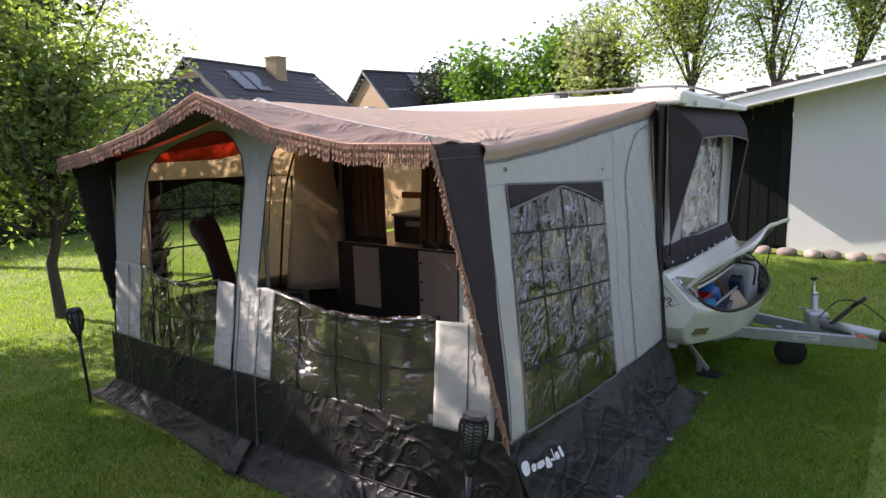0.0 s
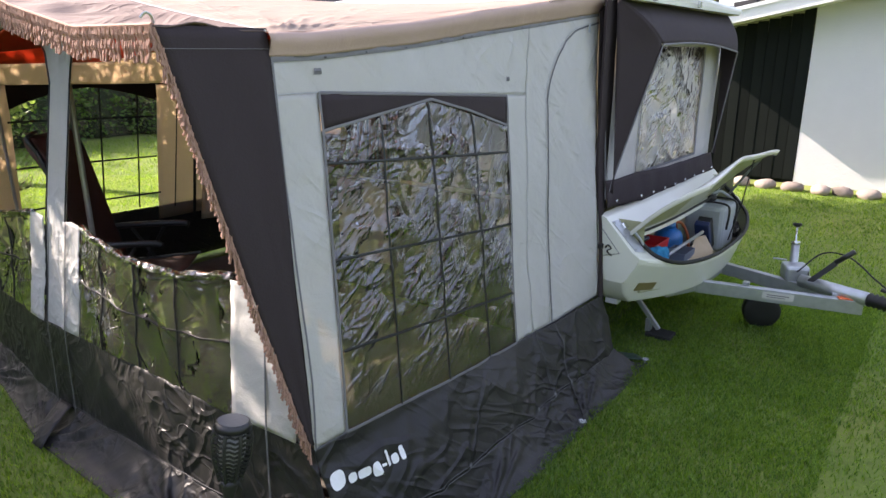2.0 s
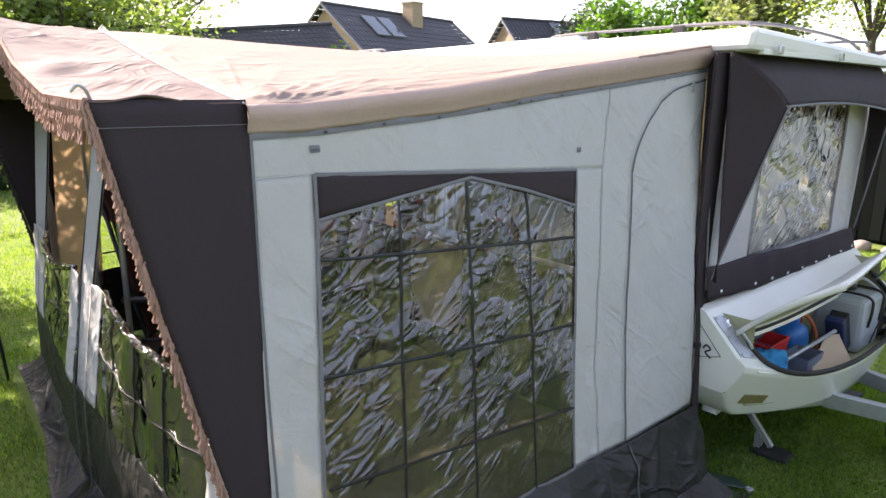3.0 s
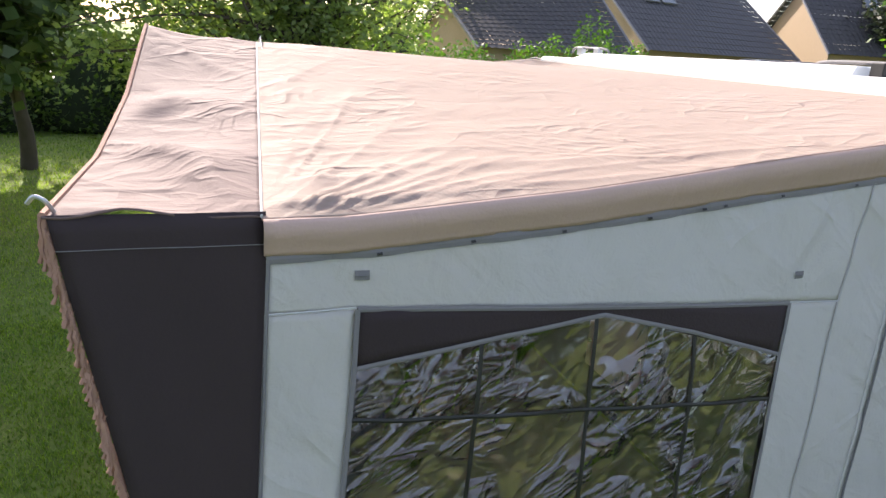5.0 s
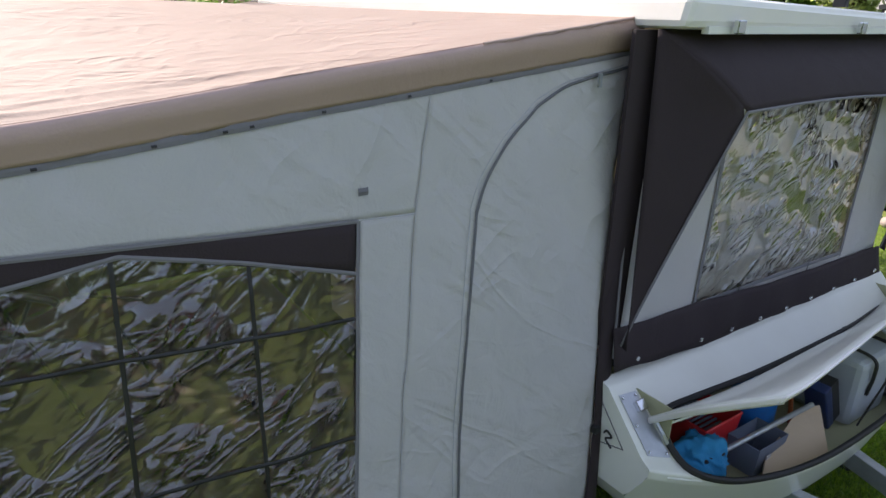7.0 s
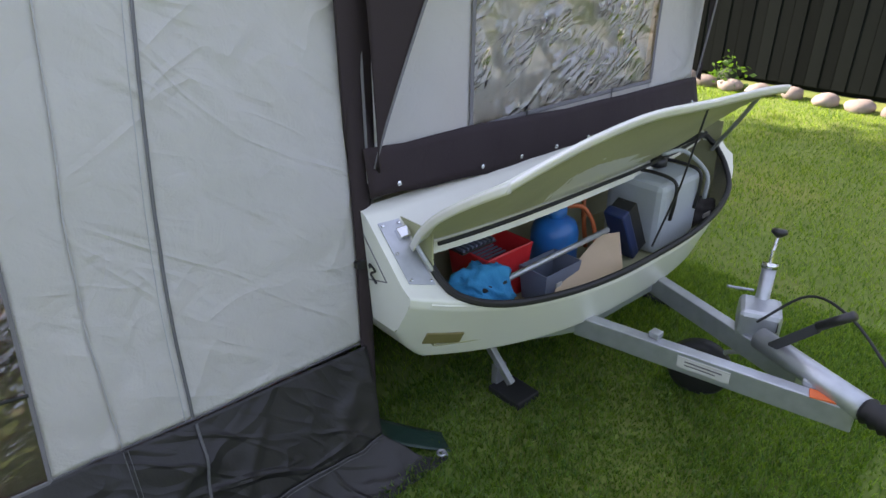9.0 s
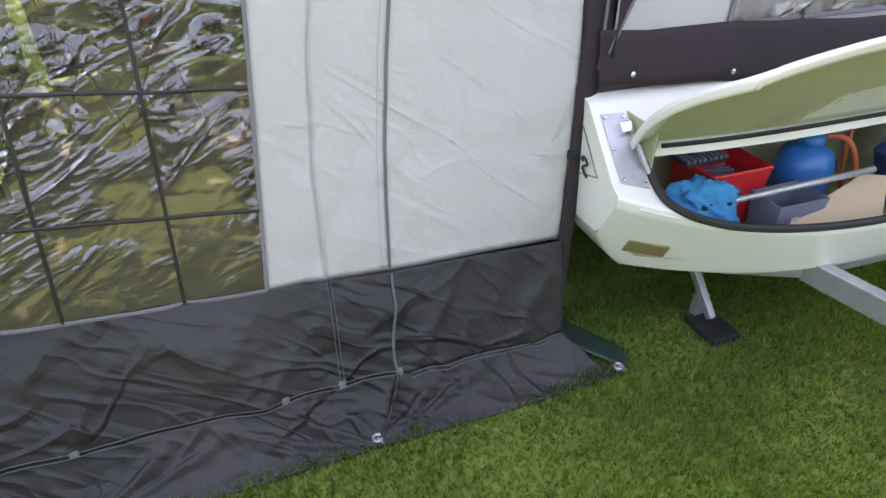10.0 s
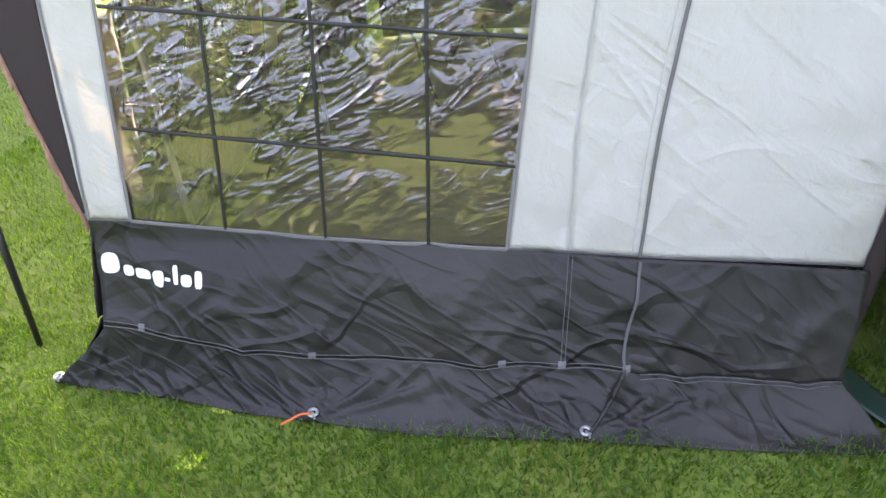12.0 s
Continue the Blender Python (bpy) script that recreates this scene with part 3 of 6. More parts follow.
for x, y in ((0.82, -0.302), (1.637, -0.315), (-0.088, -0.205), (2.515, -0.300)):
    eye = part("eyelet", tube([(x + 0.014 * math.cos(a), y + 0.014 * math.sin(a), 0.036) for a in [k * math.tau / 12 for k in range(13)]], 0.005, 6), STEEL, skirt)
    part("peg", tube([(x, y, -0.02), (x, y - 0.004, 0.04), (x + 0.008, y - 0.016, 0.046), (x + 0.01, y - 0.02, 0.03)], 0.0035, 6), STEEL, eye)
part("cord", tube(smooth_line([(0.82, -0.31, 0.04), (0.79, -0.325, 0.05), (0.76, -0.34, 0.04), (0.735, -0.355, 0.035)]), 0.0035, 6), CORD, skirt, "orange pegging cord")
part("corner_gusset", sheet(lambda u, v: (lerp(2.37, lerp(2.56, 2.60, u), v), lerp(lerp(-0.14, 0.05, u), lerp(-0.30, -0.20, u), v), lerp(lerp(0.10, 0.13, u), 0.012, v ** 0.45)), 6, 8), GREEN_PVC, skirt, "dark green groundsheet corner", True, thick=0.003)

# side window
def pane_xy(u, v):
    return lerp(lerp(W_BL[0], W_BR[0], u), lerp(0.375, 1.488, u), v), lerp(hem(lerp(W_BL[0], W_BR[0], u)), ARCH(u), v)


def pane_pt(u, v):
    x, z = pane_xy(u, v)
    k = min(1, 6 * min(u, 1 - u, v, 1 - v))
    amp = table(v, (0, 0.05), (0.25, 0.15), (0.6, 0.7), (1, 1.0))
    w = 0.010 * fold(x, z, -0.9, 4.5, 11) + 0.008 * fold(x, z, 0.25, 6.5, 12) + 0.006 * fold(x, z, -0.45, 9.0, 14) + 0.008 * wob(x, 0, z, 5.0, 13)
    return Vector((x, side_y(x, z) - k * amp * w, z))


window = part("window_side", sheet(pane_pt, 120, 130), PVC, awning, "crinkled clear plastic side window", True)
part("valance", sheet(lambda u, v: side(lerp(lerp(0.375, 1.488, u), lerp(W_TL[0], W_TR[0], u), v), lerp(ARCH(u), lerp(W_TL[1], W_TR[1], u), v), 0.003), 40, 4), BLACK, window, "black cloth strip over the window", True, thick=0.003)
for pts in ([W_BL, (0.370, 1.596), W_TL], [W_BR, (1.494, 1.520), W_TR], [W_TL, W_TR], [(0.376, 1.597), (0.65, 1.632), (0.948, 1.669), (1.2, 1.608), (1.488, 1.521)]):
    part("window_border", ribbon(pts, 0.011, side, 0.007), PIPING, window)
part("window_border", ribbon([(x, hem(x)) for x in (0.27, 0.55, 0.84, 1.12, 1.4)], 0.012, side, 0.006), PIPING, window)


def on_pane(x, z, off=0.0):
    v = (z - 0.54) / 1.05
    for _ in range(4):
        x0, x1 = lerp(W_BL[0], 0.375, v), lerp(W_BR[0], 1.488, v)
        u = min(1, max(0, (x - x0) / (x1 - x0)))
        lo_z = hem(lerp(W_BL[0], W_BR[0], u))
        v = min(1, max(0, (z - lo_z) / (ARCH(u) - lo_z)))
    return pane_pt(u, v) + Vector((0, -off, 0))


for a, b in ((0.26, 0.245), (0.53, 0.50), (0.80, 0.755)):
    part("tape", ribbon([pane_xy(lerp(a, b, k / 8), k / 8) for k in range(9)], 0.010, on_pane, 0.003), TAPE, window)
for z0, z1 in ((0.845, 0.735), (1.165, 1.065), (1.49, 1.40)):
    part("tape", ribbon([(0.30 + 0.06 * (z0 - 0.6), z0), (1.42 + 0.07 * (z1 - 0.5), z1)], 0.010, on_pane, 0.004, 24), TAPE, window)


# roof and canopy
def roof_z(x, y):
    """Height of the roof: a ridge from the front, sagging to both sides, level at the trailer."""
    s = min(1, abs(y - RIDGE_Y) / (RIDGE_Y - 0.11))
    t = min(1, max(0, (x - 0.2) / 2.35))
    edge = eave(min(2.55, max(0.2, x))) + 0.070 + 0.034 * t
    top = lerp(2.19, 2.150, min(1, t * 1.2))
    return lerp(top, edge, s ** 1.25) - 0.035 * math.sin(math.pi * s) * (1 - t)


def creases(x, y):
    e = math.exp(-max(0, y - 0.11) / 0.5) if y < RIDGE_Y else math.exp(-max(0, 3.8 - y) / 0.5)
    k = 0.012 * e * (fold(x * 0.8, y * 2.4, 1.1, 2.6, 31) + 0.8 * fold(x * 0.8, y * 2.4, 1.4, 4.4, 37))
    for cx, cy in ((0.16, 0.04), (0.5, 3.9)):
        r, th = math.hypot(x - cx, y - cy), math.atan2(y - cy, x - cx)
        n = noise.noise(Vector((th * 8.0, r * 0.7, 5.0 + cy)))
        if abs(n) < 0.4:
            k += 0.013 * math.exp(-r / 0.6) * min(1, r / 0.15) * (1 - abs(n) * 2.5) ** 2
    return k + 0.0025 * fold(x, y, 0.9, 3.6, 33) + 0.003 * fold(x, y, -0.5, 4.0, 34) + 0.0025 * fold(x, y, 0.3, 5.0, 36) + 0.005 * wob(x, y, 0, 1.8, 6)


def roof_pt(u, v):
    y = lerp(0.112, 3.80, 0.35 * v + 0.65 * v ** 2)
    x = lerp(0.19 + SKEW * y, 2.53, 0.6 * u + 0.4 * u * u)
    k = max(0.12, 1 - u * 1.25)
    return (x, y, roof_z(x - SKEW * y * (1 - u), y) + creases(x, y) * k * min(1, v * 30) * min(1, u * 12))


roof = part("roof", sheet(roof_pt, 200, 230), ROOF, awning, "sun-bleached beige canvas roof with wrinkles", True, thick=0.004)
part("roof_lining", sheet(lambda u, v: (lerp(0.22 + SKEW * lerp(0.2, 3.7, v), 2.5, u), lerp(0.2, 3.7, v), roof_z(lerp(0.2, 2.5, u), lerp(0.2, 3.7, v)) - 0.03), 40, 50), LINING, roof, "red-brown roof lining", True, thick=0.003)
part("roof_band", sheet(lambda u, v: (lerp(0.2, 2.545, u), lerp(side_y(0, eave(lerp(0.2, 2.545, u))) - 0.004, 0.112 - 0.022 * math.sin(math.pi * v), v) + 0.003 * wob(u * 9, 0, v, 1, 3), lerp(eave(lerp(0.2, 2.545, u)), roof_z(lerp(0.2, 2.53, u), 0.112) + 0.001, v)), 80, 8), BAND, roof, "tan canvas band along the roof edge", True, thick=0.003)
part("edge_fold", tube([(lerp(1.9, 2.53, k / 14), 0.108 + 0.004 * math.sin(k * 2.0), roof_z(lerp(1.9, 2.53, k / 14), 0.112) + 0.001) for k in range(15)], 0.004, 6), BAND, roof)
part("rear_hem", tube([(2.53 + 0.006 * math.sin(k * 1.7), lerp(0.12, 3.75, k / 40), roof_z(2.53, lerp(0.12, 3.75, k / 40)) + 0.008 + 0.005 * math.sin(k * 2.3)) for k in range(41)], 0.007, 6), PIPING, roof, "grey hem against the trailer roof")
CAN = lambda y: table(y, (0.15, 1.915), (0.63, 1.925), (1.16, 2.02), (1.5, 2.135), (1.78, 2.226), (2.1, 2.13), (2.4, 2.05), (3.1, 1.93), (3.8, 1.855))
CANX = lambda y: -0.16 + 0.034 * y


def canopy_pt(u, v):
    y = lerp(0.125, 3.66, v)
    xb = 0.19 + SKEW * y
    x = lerp(CANX(y), xb, u)
    w = 0.045 * fold(x * 1.2, y, 0.75, 3.6, 41) * math.exp(-abs(y - 0.5) * 1.2) + 0.006 * fold(x, y, 0.4, 3.6, 43) + 0.006 * wob(x, y, 0, 3, 8)
    return (x, y, lerp(CAN(y), roof_z(0.19, y), u) - 0.012 * math.sin(u * 3.14) + w * math.sin(u * 3.14))


canopy = part("canopy", sheet(canopy_pt, 30, 160), CANOPY, awning, "brown canvas front canopy", True, thick=0.004)
part("canopy_seam", tube([(0.19 + SKEW * y, y, roof_z(0.19, y) + 0.003) for y in [lerp(0.12, 3.8, k / 50) for k in range(51)]], 0.0028, 6), SEAM, canopy, "pale seam between canopy and roof")
part("canopy_hem", tube([(CANX(y), y, CAN(y) + 0.002) for y in [lerp(0.13, 3.66, k / 60) for k in range(61)]], 0.007, 6), FRINGE, canopy)
part("hook", tube(smooth_line([(-0.14, 0.15, 1.918), (-0.15, 0.14, 1.94), (-0.165, 0.14, 1.948), (-0.178, 0.145, 1.935)]), 0.004, 6), STEEL, canopy)


def wind_flap(far):
    y = 3.64 if far else 0.13
    sh = SKEW * y * 0.95 if far else 0.0

    def f(u, v):
        z = lerp(0.58, CAN(y) + 0.003, v)
        xb = side_left(z) + sh
        xf = lerp(0.115, -0.15, v ** 0.92) + sh * 0.9
        w = 0.006 * wob(u, z, 1, 3.0, 15)
        return Vector((lerp(xf, xb, u), (y + 0.14 * (1 - z / 1.9) if far else side_y(0.1, z)) + w, z))
    return f


flaps = []
for far in (False, True):
    f = wind_flap(far)
    ob = part("wind_flap", sheet(f, 10, 40), BLACK, awning, "black canvas wind flap at the canopy end", True, thick=0.003)
    part("stitching", tube([f(k / 8, 0.955) + Vector((0, 0.003 if far else -0.003, 0)) for k in range(9)], 0.0009, 5), PIPING, ob)
    flaps.append((far, f, ob))

# fringe of twisted cords
rng = random.Random(5)


def fringe(edge, count, length):
    bm = bmesh.new()
    for i in range(count):
        p = edge((i + 0.5 * rng.random()) / count)
        ln = length * rng.uniform(0.82, 1.08)
        sx, sy = rng.gauss(0, 0.004), rng.gauss(0, 0.006) + 0.006 * math.sin(i * 0.21)
        pts = [p + Vector((rng.gauss(0, 0.002), 0, 0.004))]
        for k in range(1, 6):
            t = k / 5
            pts.append(p + Vector((sx * t + 0.0016 * (-1) ** k, sy * t + 0.0012 * math.sin(k * 2.2 + i), -ln * t)))
        add_tube(bm, pts, [0.0026, 0.0036, 0.0030, 0.0038, 0.0031, 0.0042], 5, False)
    return bm


tagged(part("fringe", fringe(lambda t: Vector((CANX(lerp(0.13, 3.66, t)) - 0.004, lerp(0.13, 3.66, t), CAN(lerp(0.13, 3.66, t)) - 0.002)), 560, 0.088), FRINGE, canopy, "brown twisted cord fringe"), kind="stuff")
for far, f, ob in flaps:
    tagged(part("fringe", fringe(lambda t: f(0, t) + Vector((-0.004, rng.gauss(0, 0.003), 0)), 330, 0.062), FRINGE if not far else BLACK_CORD, ob, "cord fringe along the flap"), kind="stuff")


# front wall
def front(y, z, off=0.0):
    """The front wall: bowed out towards its middle peg, leaning back to the poles above."""
    foot = table(y, (0, 0.125), (0.38, 0.092), (1.7, 0.055), (2.0, 0.052), (3.15, 0.155), (3.9, 0.19))
    lean = table(z, (0, -0.03), (0.15, -0.01), (0.55, 0.0), (1.09, 0.092), (1.74, 0.215), (2.3, 0.27))
    share = table(y, (0.1, 0.40), (0.5, 0.75), (1.5, 1.0), (2.2, 1.0), (3.2, 0.7), (3.8, 0.55))
    return Vector((foot + lean * (share if lean > 0 else 1) - off + 0.006 * wob(0, y, z, 3, 9), y, z))


STITCH_F = lambda y: table(y, (-0.16, 0.255), (0.1, 0.20), (0.5, 0.16), (1.7, 0.14), (3.9, 0.14))
FRONT_PEGS = (0.62, 1.75, 2.75)


def fmud(y, z, off=0.0):
    k = min(1, max(0, (FHEM(y) - z) / 0.12))
    return front(y, z, off + 0.4 * k * crumple(y, z, 21.0))


FHEM = lambda y: table(y, (-0.06, 0.562), (0.36, 0.563), (1.7, 0.57), (2.0, 0.566), (3.15, 0.534), (3.8, 0.52))
front_mud = part("mud_wall", sheet(lambda u, v: fmud(lerp(lerp(-0.155, -0.045, v), 3.60, u), lerp(STITCH_F(lerp(-0.155, 3.60, u)), FHEM(3.60 * u), v)), 200, 26), SKIRT, awning, "black coated lower front wall", True, thick=0.003)
part("stitching", ribbon([(y, STITCH_F(y) + 0.012) for y in (-0.12, 0.1, 0.3, 0.6, 1.2, 1.8, 2.4, 3.0, 3.58)], 0.004, fmud, 0.006, 8), THREAD, front_mud)


def flap_f(u, v):
    y = lerp(-0.155, 3.60, u)
    ym = lerp(y, lerp(-0.214, 3.84, u), v)
    xo = table(ym, (-0.214, -0.105), (0.1, -0.075), (0.58, -0.062), (1.03, -0.117), (1.76, -0.135), (2.55, -0.018), (3.33, 0.028), (3.93, 0.04))
    slope = math.sin(v * 3.1)
    z = lerp(STITCH_F(y), 0.010, v ** 0.8) - 0.028 * slope + slope * (0.014 * wob(u * 12, v * 2, 0, 1.0, 11) + tension(ym, v, FRONT_PEGS) + 0.6 * crumple(y, v * 0.4, 27.0))
    return (lerp(front(y, STITCH_F(y)).x, xo, v), ym, max(0.010, z))


front_skirt = part("skirt", sheet(flap_f, 300, 22), SKIRT, awning, "black skirt flap at the front", True, thick=0.003)
part("zip_flap", sheet(lambda u, v: Vector((front(lerp(1.70, 1.82, u), 0.2).x - 0.015 - 0.185 * v, lerp(lerp(1.70, 1.82, u), lerp(1.66, 1.76, u), v), lerp(0.16, 0.016, v) + 0.02 * math.sin(v * 3))), 6, 8), SKIRT, front_skirt, "loose black strap end", True, thick=0.004)
for y in (1.66, 1.84, 3.28, 0.17):
    part("zipper", ribbon([(y + 0.01, 0.13), (y, 0.5), (y, 1.09)], 0.010, front, 0.016, 8), ZIP, awning, "dark zip up the front")
for a, b in ((0.36, 1.54), (2.08, 3.12)):
    def fpane(u, v, a=a, b=b):
        y = lerp(a, b, u)
        z = lerp(FHEM(y), 1.09 - 0.06 * math.sin(math.pi * u), v)
        w = 0.016 * fold(y, z, 0.35, 3.4, 51) + 0.012 * fold(y, z, -0.6, 4.6, 52) + 0.014 * wob(0, y, z, 3, 12)
        return front(y, z, w * min(1, 5 * min(v + 0.1, u + 0.05, 1.05 - u)) + 0.03 * math.sin(math.pi * u) * v)
    w = part("window_front", sheet(fpane, 90, 50), PVC_FRONT, awning, "clear plastic front window folded half down", True)
    part("folded_roll", tube([fpane(k / 24, 1.0) + Vector((0.004, 0, -0.004 + 0.008 * wob(k, 0, 0, 0.7, 1))) for k in range(25)], [0.017 + 0.006 * wob(k, 0, 0, 0.9, 5) for k in range(25)], 10), PVC_ROLL, w, "rolled clear plastic edge", True)
    for k in (0.28, 0.55, 0.8):
        part("tape", tube([fpane(k + 0.01 * wob(j, 0, 0, 0.6, k), j / 12) + Vector((-0.003, 0, 0)) for j in range(13)], 0.004, 4), TAPE, w)
    part("tape", tube([fpane(j / 20, 0.52 + 0.02 * wob(j, 0, 0, 0.3, 2)) + Vector((-0.003, 0, 0)) for j in range(21)], 0.004, 4), TAPE, w)
for a, b, top in ((0.03, 0.36, 1.09), (1.54, 1.70, 1.10), (1.90, 2.08, 1.10), (3.12, 3.5, 1.09)):
    part("front_strip", sheet(lambda u, v: front(lerp(a, b, u), lerp(FHEM(lerp(a, b, u)), top - 0.02 * abs(u - 0.5), v), 0.006 + 0.006 * fold(lerp(a, b, u), v, 1.5, 7, 3)), 12, 24), CANVAS, awning, "pale canvas strip beside the window", True, thick=0.003)
# upper front frame with its two arched openings
outline = [(3.80, 0.52), (3.80, 1.2), (3.80, CAN(3.8) - 0.02), (3.4, CAN(3.4) - 0.01), (2.8, CAN(2.8)), (2.2, CAN(2.2)), (1.78, CAN(1.78) - 0.01), (1.2, CAN(1.2)), (0.7, CAN(0.7)), (0.2, CAN(0.2)),
           (0.14, 1.2), (0.13, 0.6), (0.22, 0.6), (0.24, 1.1), (0.27, 1.7), (0.36, 1.81), (0.6, 1.86), (0.9, 1.90), (1.3, 1.99), (1.48, 2.0), (1.58, 1.96), (1.65, 1.87), (1.69, 1.72), (1.70, 1.1), (1.70, 0.5),
           (1.90, 0.5), (1.90, 1.1), (1.90, 1.72), (1.93, 1.86), (2.02, 1.97), (2.12, 2.02), (2.25, 2.03), (2.7, 1.965), (3.05, 1.88), (3.2, 1.80), (3.28, 1.68), (3.32, 1.4), (3.34, 1.1), (3.35, 0.48)]
outline = [(y if y < 2.3 else 2.3 + (y - 2.3) * 0.81, z) for y, z in outline]
bm = bmesh.new()
bmesh.ops.triangulate(bm, faces=[bm.faces.new([bm.verts.new(front(y, z, -0.006)) for y, z in outline])])
frame_part = part("front_frame", bm, CANVAS, awning, "pale canvas front frame with arched openings", thick=0.003)
part("piping", tube([front(y, z, 0.0) for y, z in outline[12:25]], 0.004, 5), TAPE, frame_part)
part("piping", tube([front(y, z, 0.0) for y, z in outline[25:39]], 0.004, 5), TAPE, frame_part)
part("seam", tube([front(1.80, z, 0.002) for z in (1.72, 1.9, 2.08)], 0.003, 5), TAPE, frame_part)
part("pole", tube([(0.30, 1.80, 0.01), (0.31, 1.80, 2.14)], 0.014, 10), STEEL, awning, "steel centre pole")
part("pole", tube([(0.28, 0.22, 0.01), (0.30, 0.22, 1.86)], 0.012, 10), STEEL, awning, "steel corner pole")
part("pole", tube([(0.60, 3.68, 0.01), (0.60, 3.68, 1.84)], 0.012, 10), STEEL, awning, "steel corner pole")
part("ridge_pole", tube([(0.31, 1.80, 2.14), (2.5, 1.80, 2.10)], 0.012, 10), STEEL, awning)


# left side wall, with its window and the door that hangs open
def far_wall(x, z, off=0.0):
    return Vector((x, 3.92 - 0.05 * z - 0.35 * max(0, 0.85 - x) + 0.006 * wob(x, 3, z, 3, 17) - off, z))


FAR_TOP = lambda x: table(x, (0.33, 1.80), (1.45, 1.81), (2.1, 1.925), (2.5, 1.96))
LW = ((0.66, 0.62), (1.76, 0.58), (1.86, 1.62), (0.72, 1.66))
bm = bmesh.new()
add_grid(bm, lambda u, v: far_wall(lerp(0.33, lerp(LW[0][0], LW[3][0], v), u), lerp(0.5, 1.66, v)), 6, 24)
add_grid(bm, lambda u, v: far_wall(lerp(0.33, 2.45, u), lerp(lerp(1.66, 1.60, u), FAR_TOP(lerp(0.33, 2.45, u)), v)), 40, 6)
add_grid(bm, lambda u, v: far_wall(lerp(lerp(LW[1][0], LW[2][0], v), 2.30, u), lerp(0.46, 1.62, v)), 8, 24)
far_part = part("side_wall", bm, CANVAS_TAN, awning, "beige canvas side wall with leaf shadows", True, thick=0.003)
part("lining_edge", sheet(lambda u, v: far_wall(lerp(0.33, 2.45, u), lerp(FAR_TOP(lerp(0.33, 2.45, u)), roof_z(lerp(0.2, 2.5, u), 3.8) - 0.008, v), 0.003), 40, 3), LINING, far_part, "red lining hanging above the far wall", True, thick=0.003)
part("mud_wall", sheet(lambda u, v: far_wall(lerp(0.25, 2.58, u), lerp(0.03, 0.62 - 0.06 * u, v), -0.04 * (1 - v)), 30, 8), SKIRT, awning, "black coated lower wall", True, thick=0.003)
lw = part("window_side", sheet(lambda u, v: far_wall(lerp(lerp(LW[0][0], LW[1][0], u), lerp(LW[3][0], LW[2][0], u), v), lerp(0.6, 1.64, v)), 12, 12), PVC_FLAT, awning, "clear plastic window in the far wall", True)
part("valance", sheet(lambda u, v: far_wall(lerp(0.71, 1.85, u), lerp(1.60 - 0.13 * abs(2 * u - 1) ** 1.5 + 0.02, 1.66 - 0.03 * u, v), 0.004), 24, 3), BLACK, lw, "black cloth strip over the window", thick=0.003)
for k in (0.3, 0.58, 0.85):
    part("tape", ribbon([(lerp(0.66, 1.76, k), 0.60), (lerp(0.72, 1.86, k), 1.62)], 0.014, far_wall, 0.004), TAPE, lw)
for z in (0.72, 1.04, 1.38):
    part("tape", ribbon([(0.68, z + 0.02), (1.80, z - 0.02)], 0.014, far_wall, 0.004), TAPE, lw)
part("piping", ribbon([(1.80, 1.63), (2.1, 1.62)], 0.01, far_wall, 0.006), TAPE, far_part)
part("piping", ribbon([(1.92, 0.55), (2.0, 1.2), (2.08, 1.88)], 0.012, far_wall, 0.006), TAPE, far_part)
part("zipper", ribbon([(2.10, 0.42), (2.18, 1.2), (2.25, 1.55), (2.36, 1.83), (2.46, 1.90)], 0.03, far_wall, 0.008, 3, True), TAPE, far_part, "black door zip")
part("door_flap", sheet(lambda u, v: Vector((lerp(lerp(2.12, 2.36, v), 2.50, u), 3.82 - 0.50 * u + 0.03 * math.sin(u * 5), lerp(0.40 + 0.03 * u, lerp(1.82, 1.95, min(1, u * 3)), v))), 14, 14), CANVAS_TAN, awning, "beige door flap hanging open", True, thick=0.003)

# ---- folding trailer ----
trailer = thing("folding_trailer", (3.5, 1.6, 0), "cream folding camping trailer with open front locker", "trailer")
CX, HW = 3.5, 1.06


def bow(x):
    return max(0.0, 1 - abs((x - CX) / HW) ** 2.6)


def nose_at(x, v):
    """The rounded nose: under edge, forward crease, then the slope that carries the locker."""
    b = bow(x)
    y = table(v, (0, 0.10 - 0.30 * b), (0.07, -0.02 - 0.34 * b), (0.13, -0.07 - 0.36 * b), (0.42, -0.235 - 0.25 * b), (0.47, -0.24 - 0.24 * b), (0.53, -0.20 - 0.22 * b), (0.96, -0.02 - 0.015 * b), (1.0, 0.02))
    z = table(v, (0, 0.350), (0.07, 0.350), (0.13, 0.372), (0.42, 0.655 - 0.11 * b), (0.47, 0.69 - 0.11 * b), (0.53, 0.715 - 0.10 * b), (0.96, 0.905), (1.0, 0.92))
    e = max(0.0, (abs(x - CX) - (HW - 0.17)) / 0.17)
    z = max(z, 0.350 + 0.17 * e ** 2.0) if v < 0.42 else z
    return Vector((x, y, z))


OPEN = [(2.61, 0.775), (2.565, 0.66), (2.57, 0.54), (2.60, 0.485), (2.68, 0.455), (2.80, 0.447), (3.0, 0.455), (3.25, 0.462), (3.55, 0.465), (3.8, 0.462), (4.05, 0.46), (4.25, 0.475), (4.37, 0.52), (4.42, 0.60), (4.42, 0.70), (4.34, 0.78), (3.92, 0.805), (3.24, 0.812), (2.84, 0.808), (2.68, 0.795)]


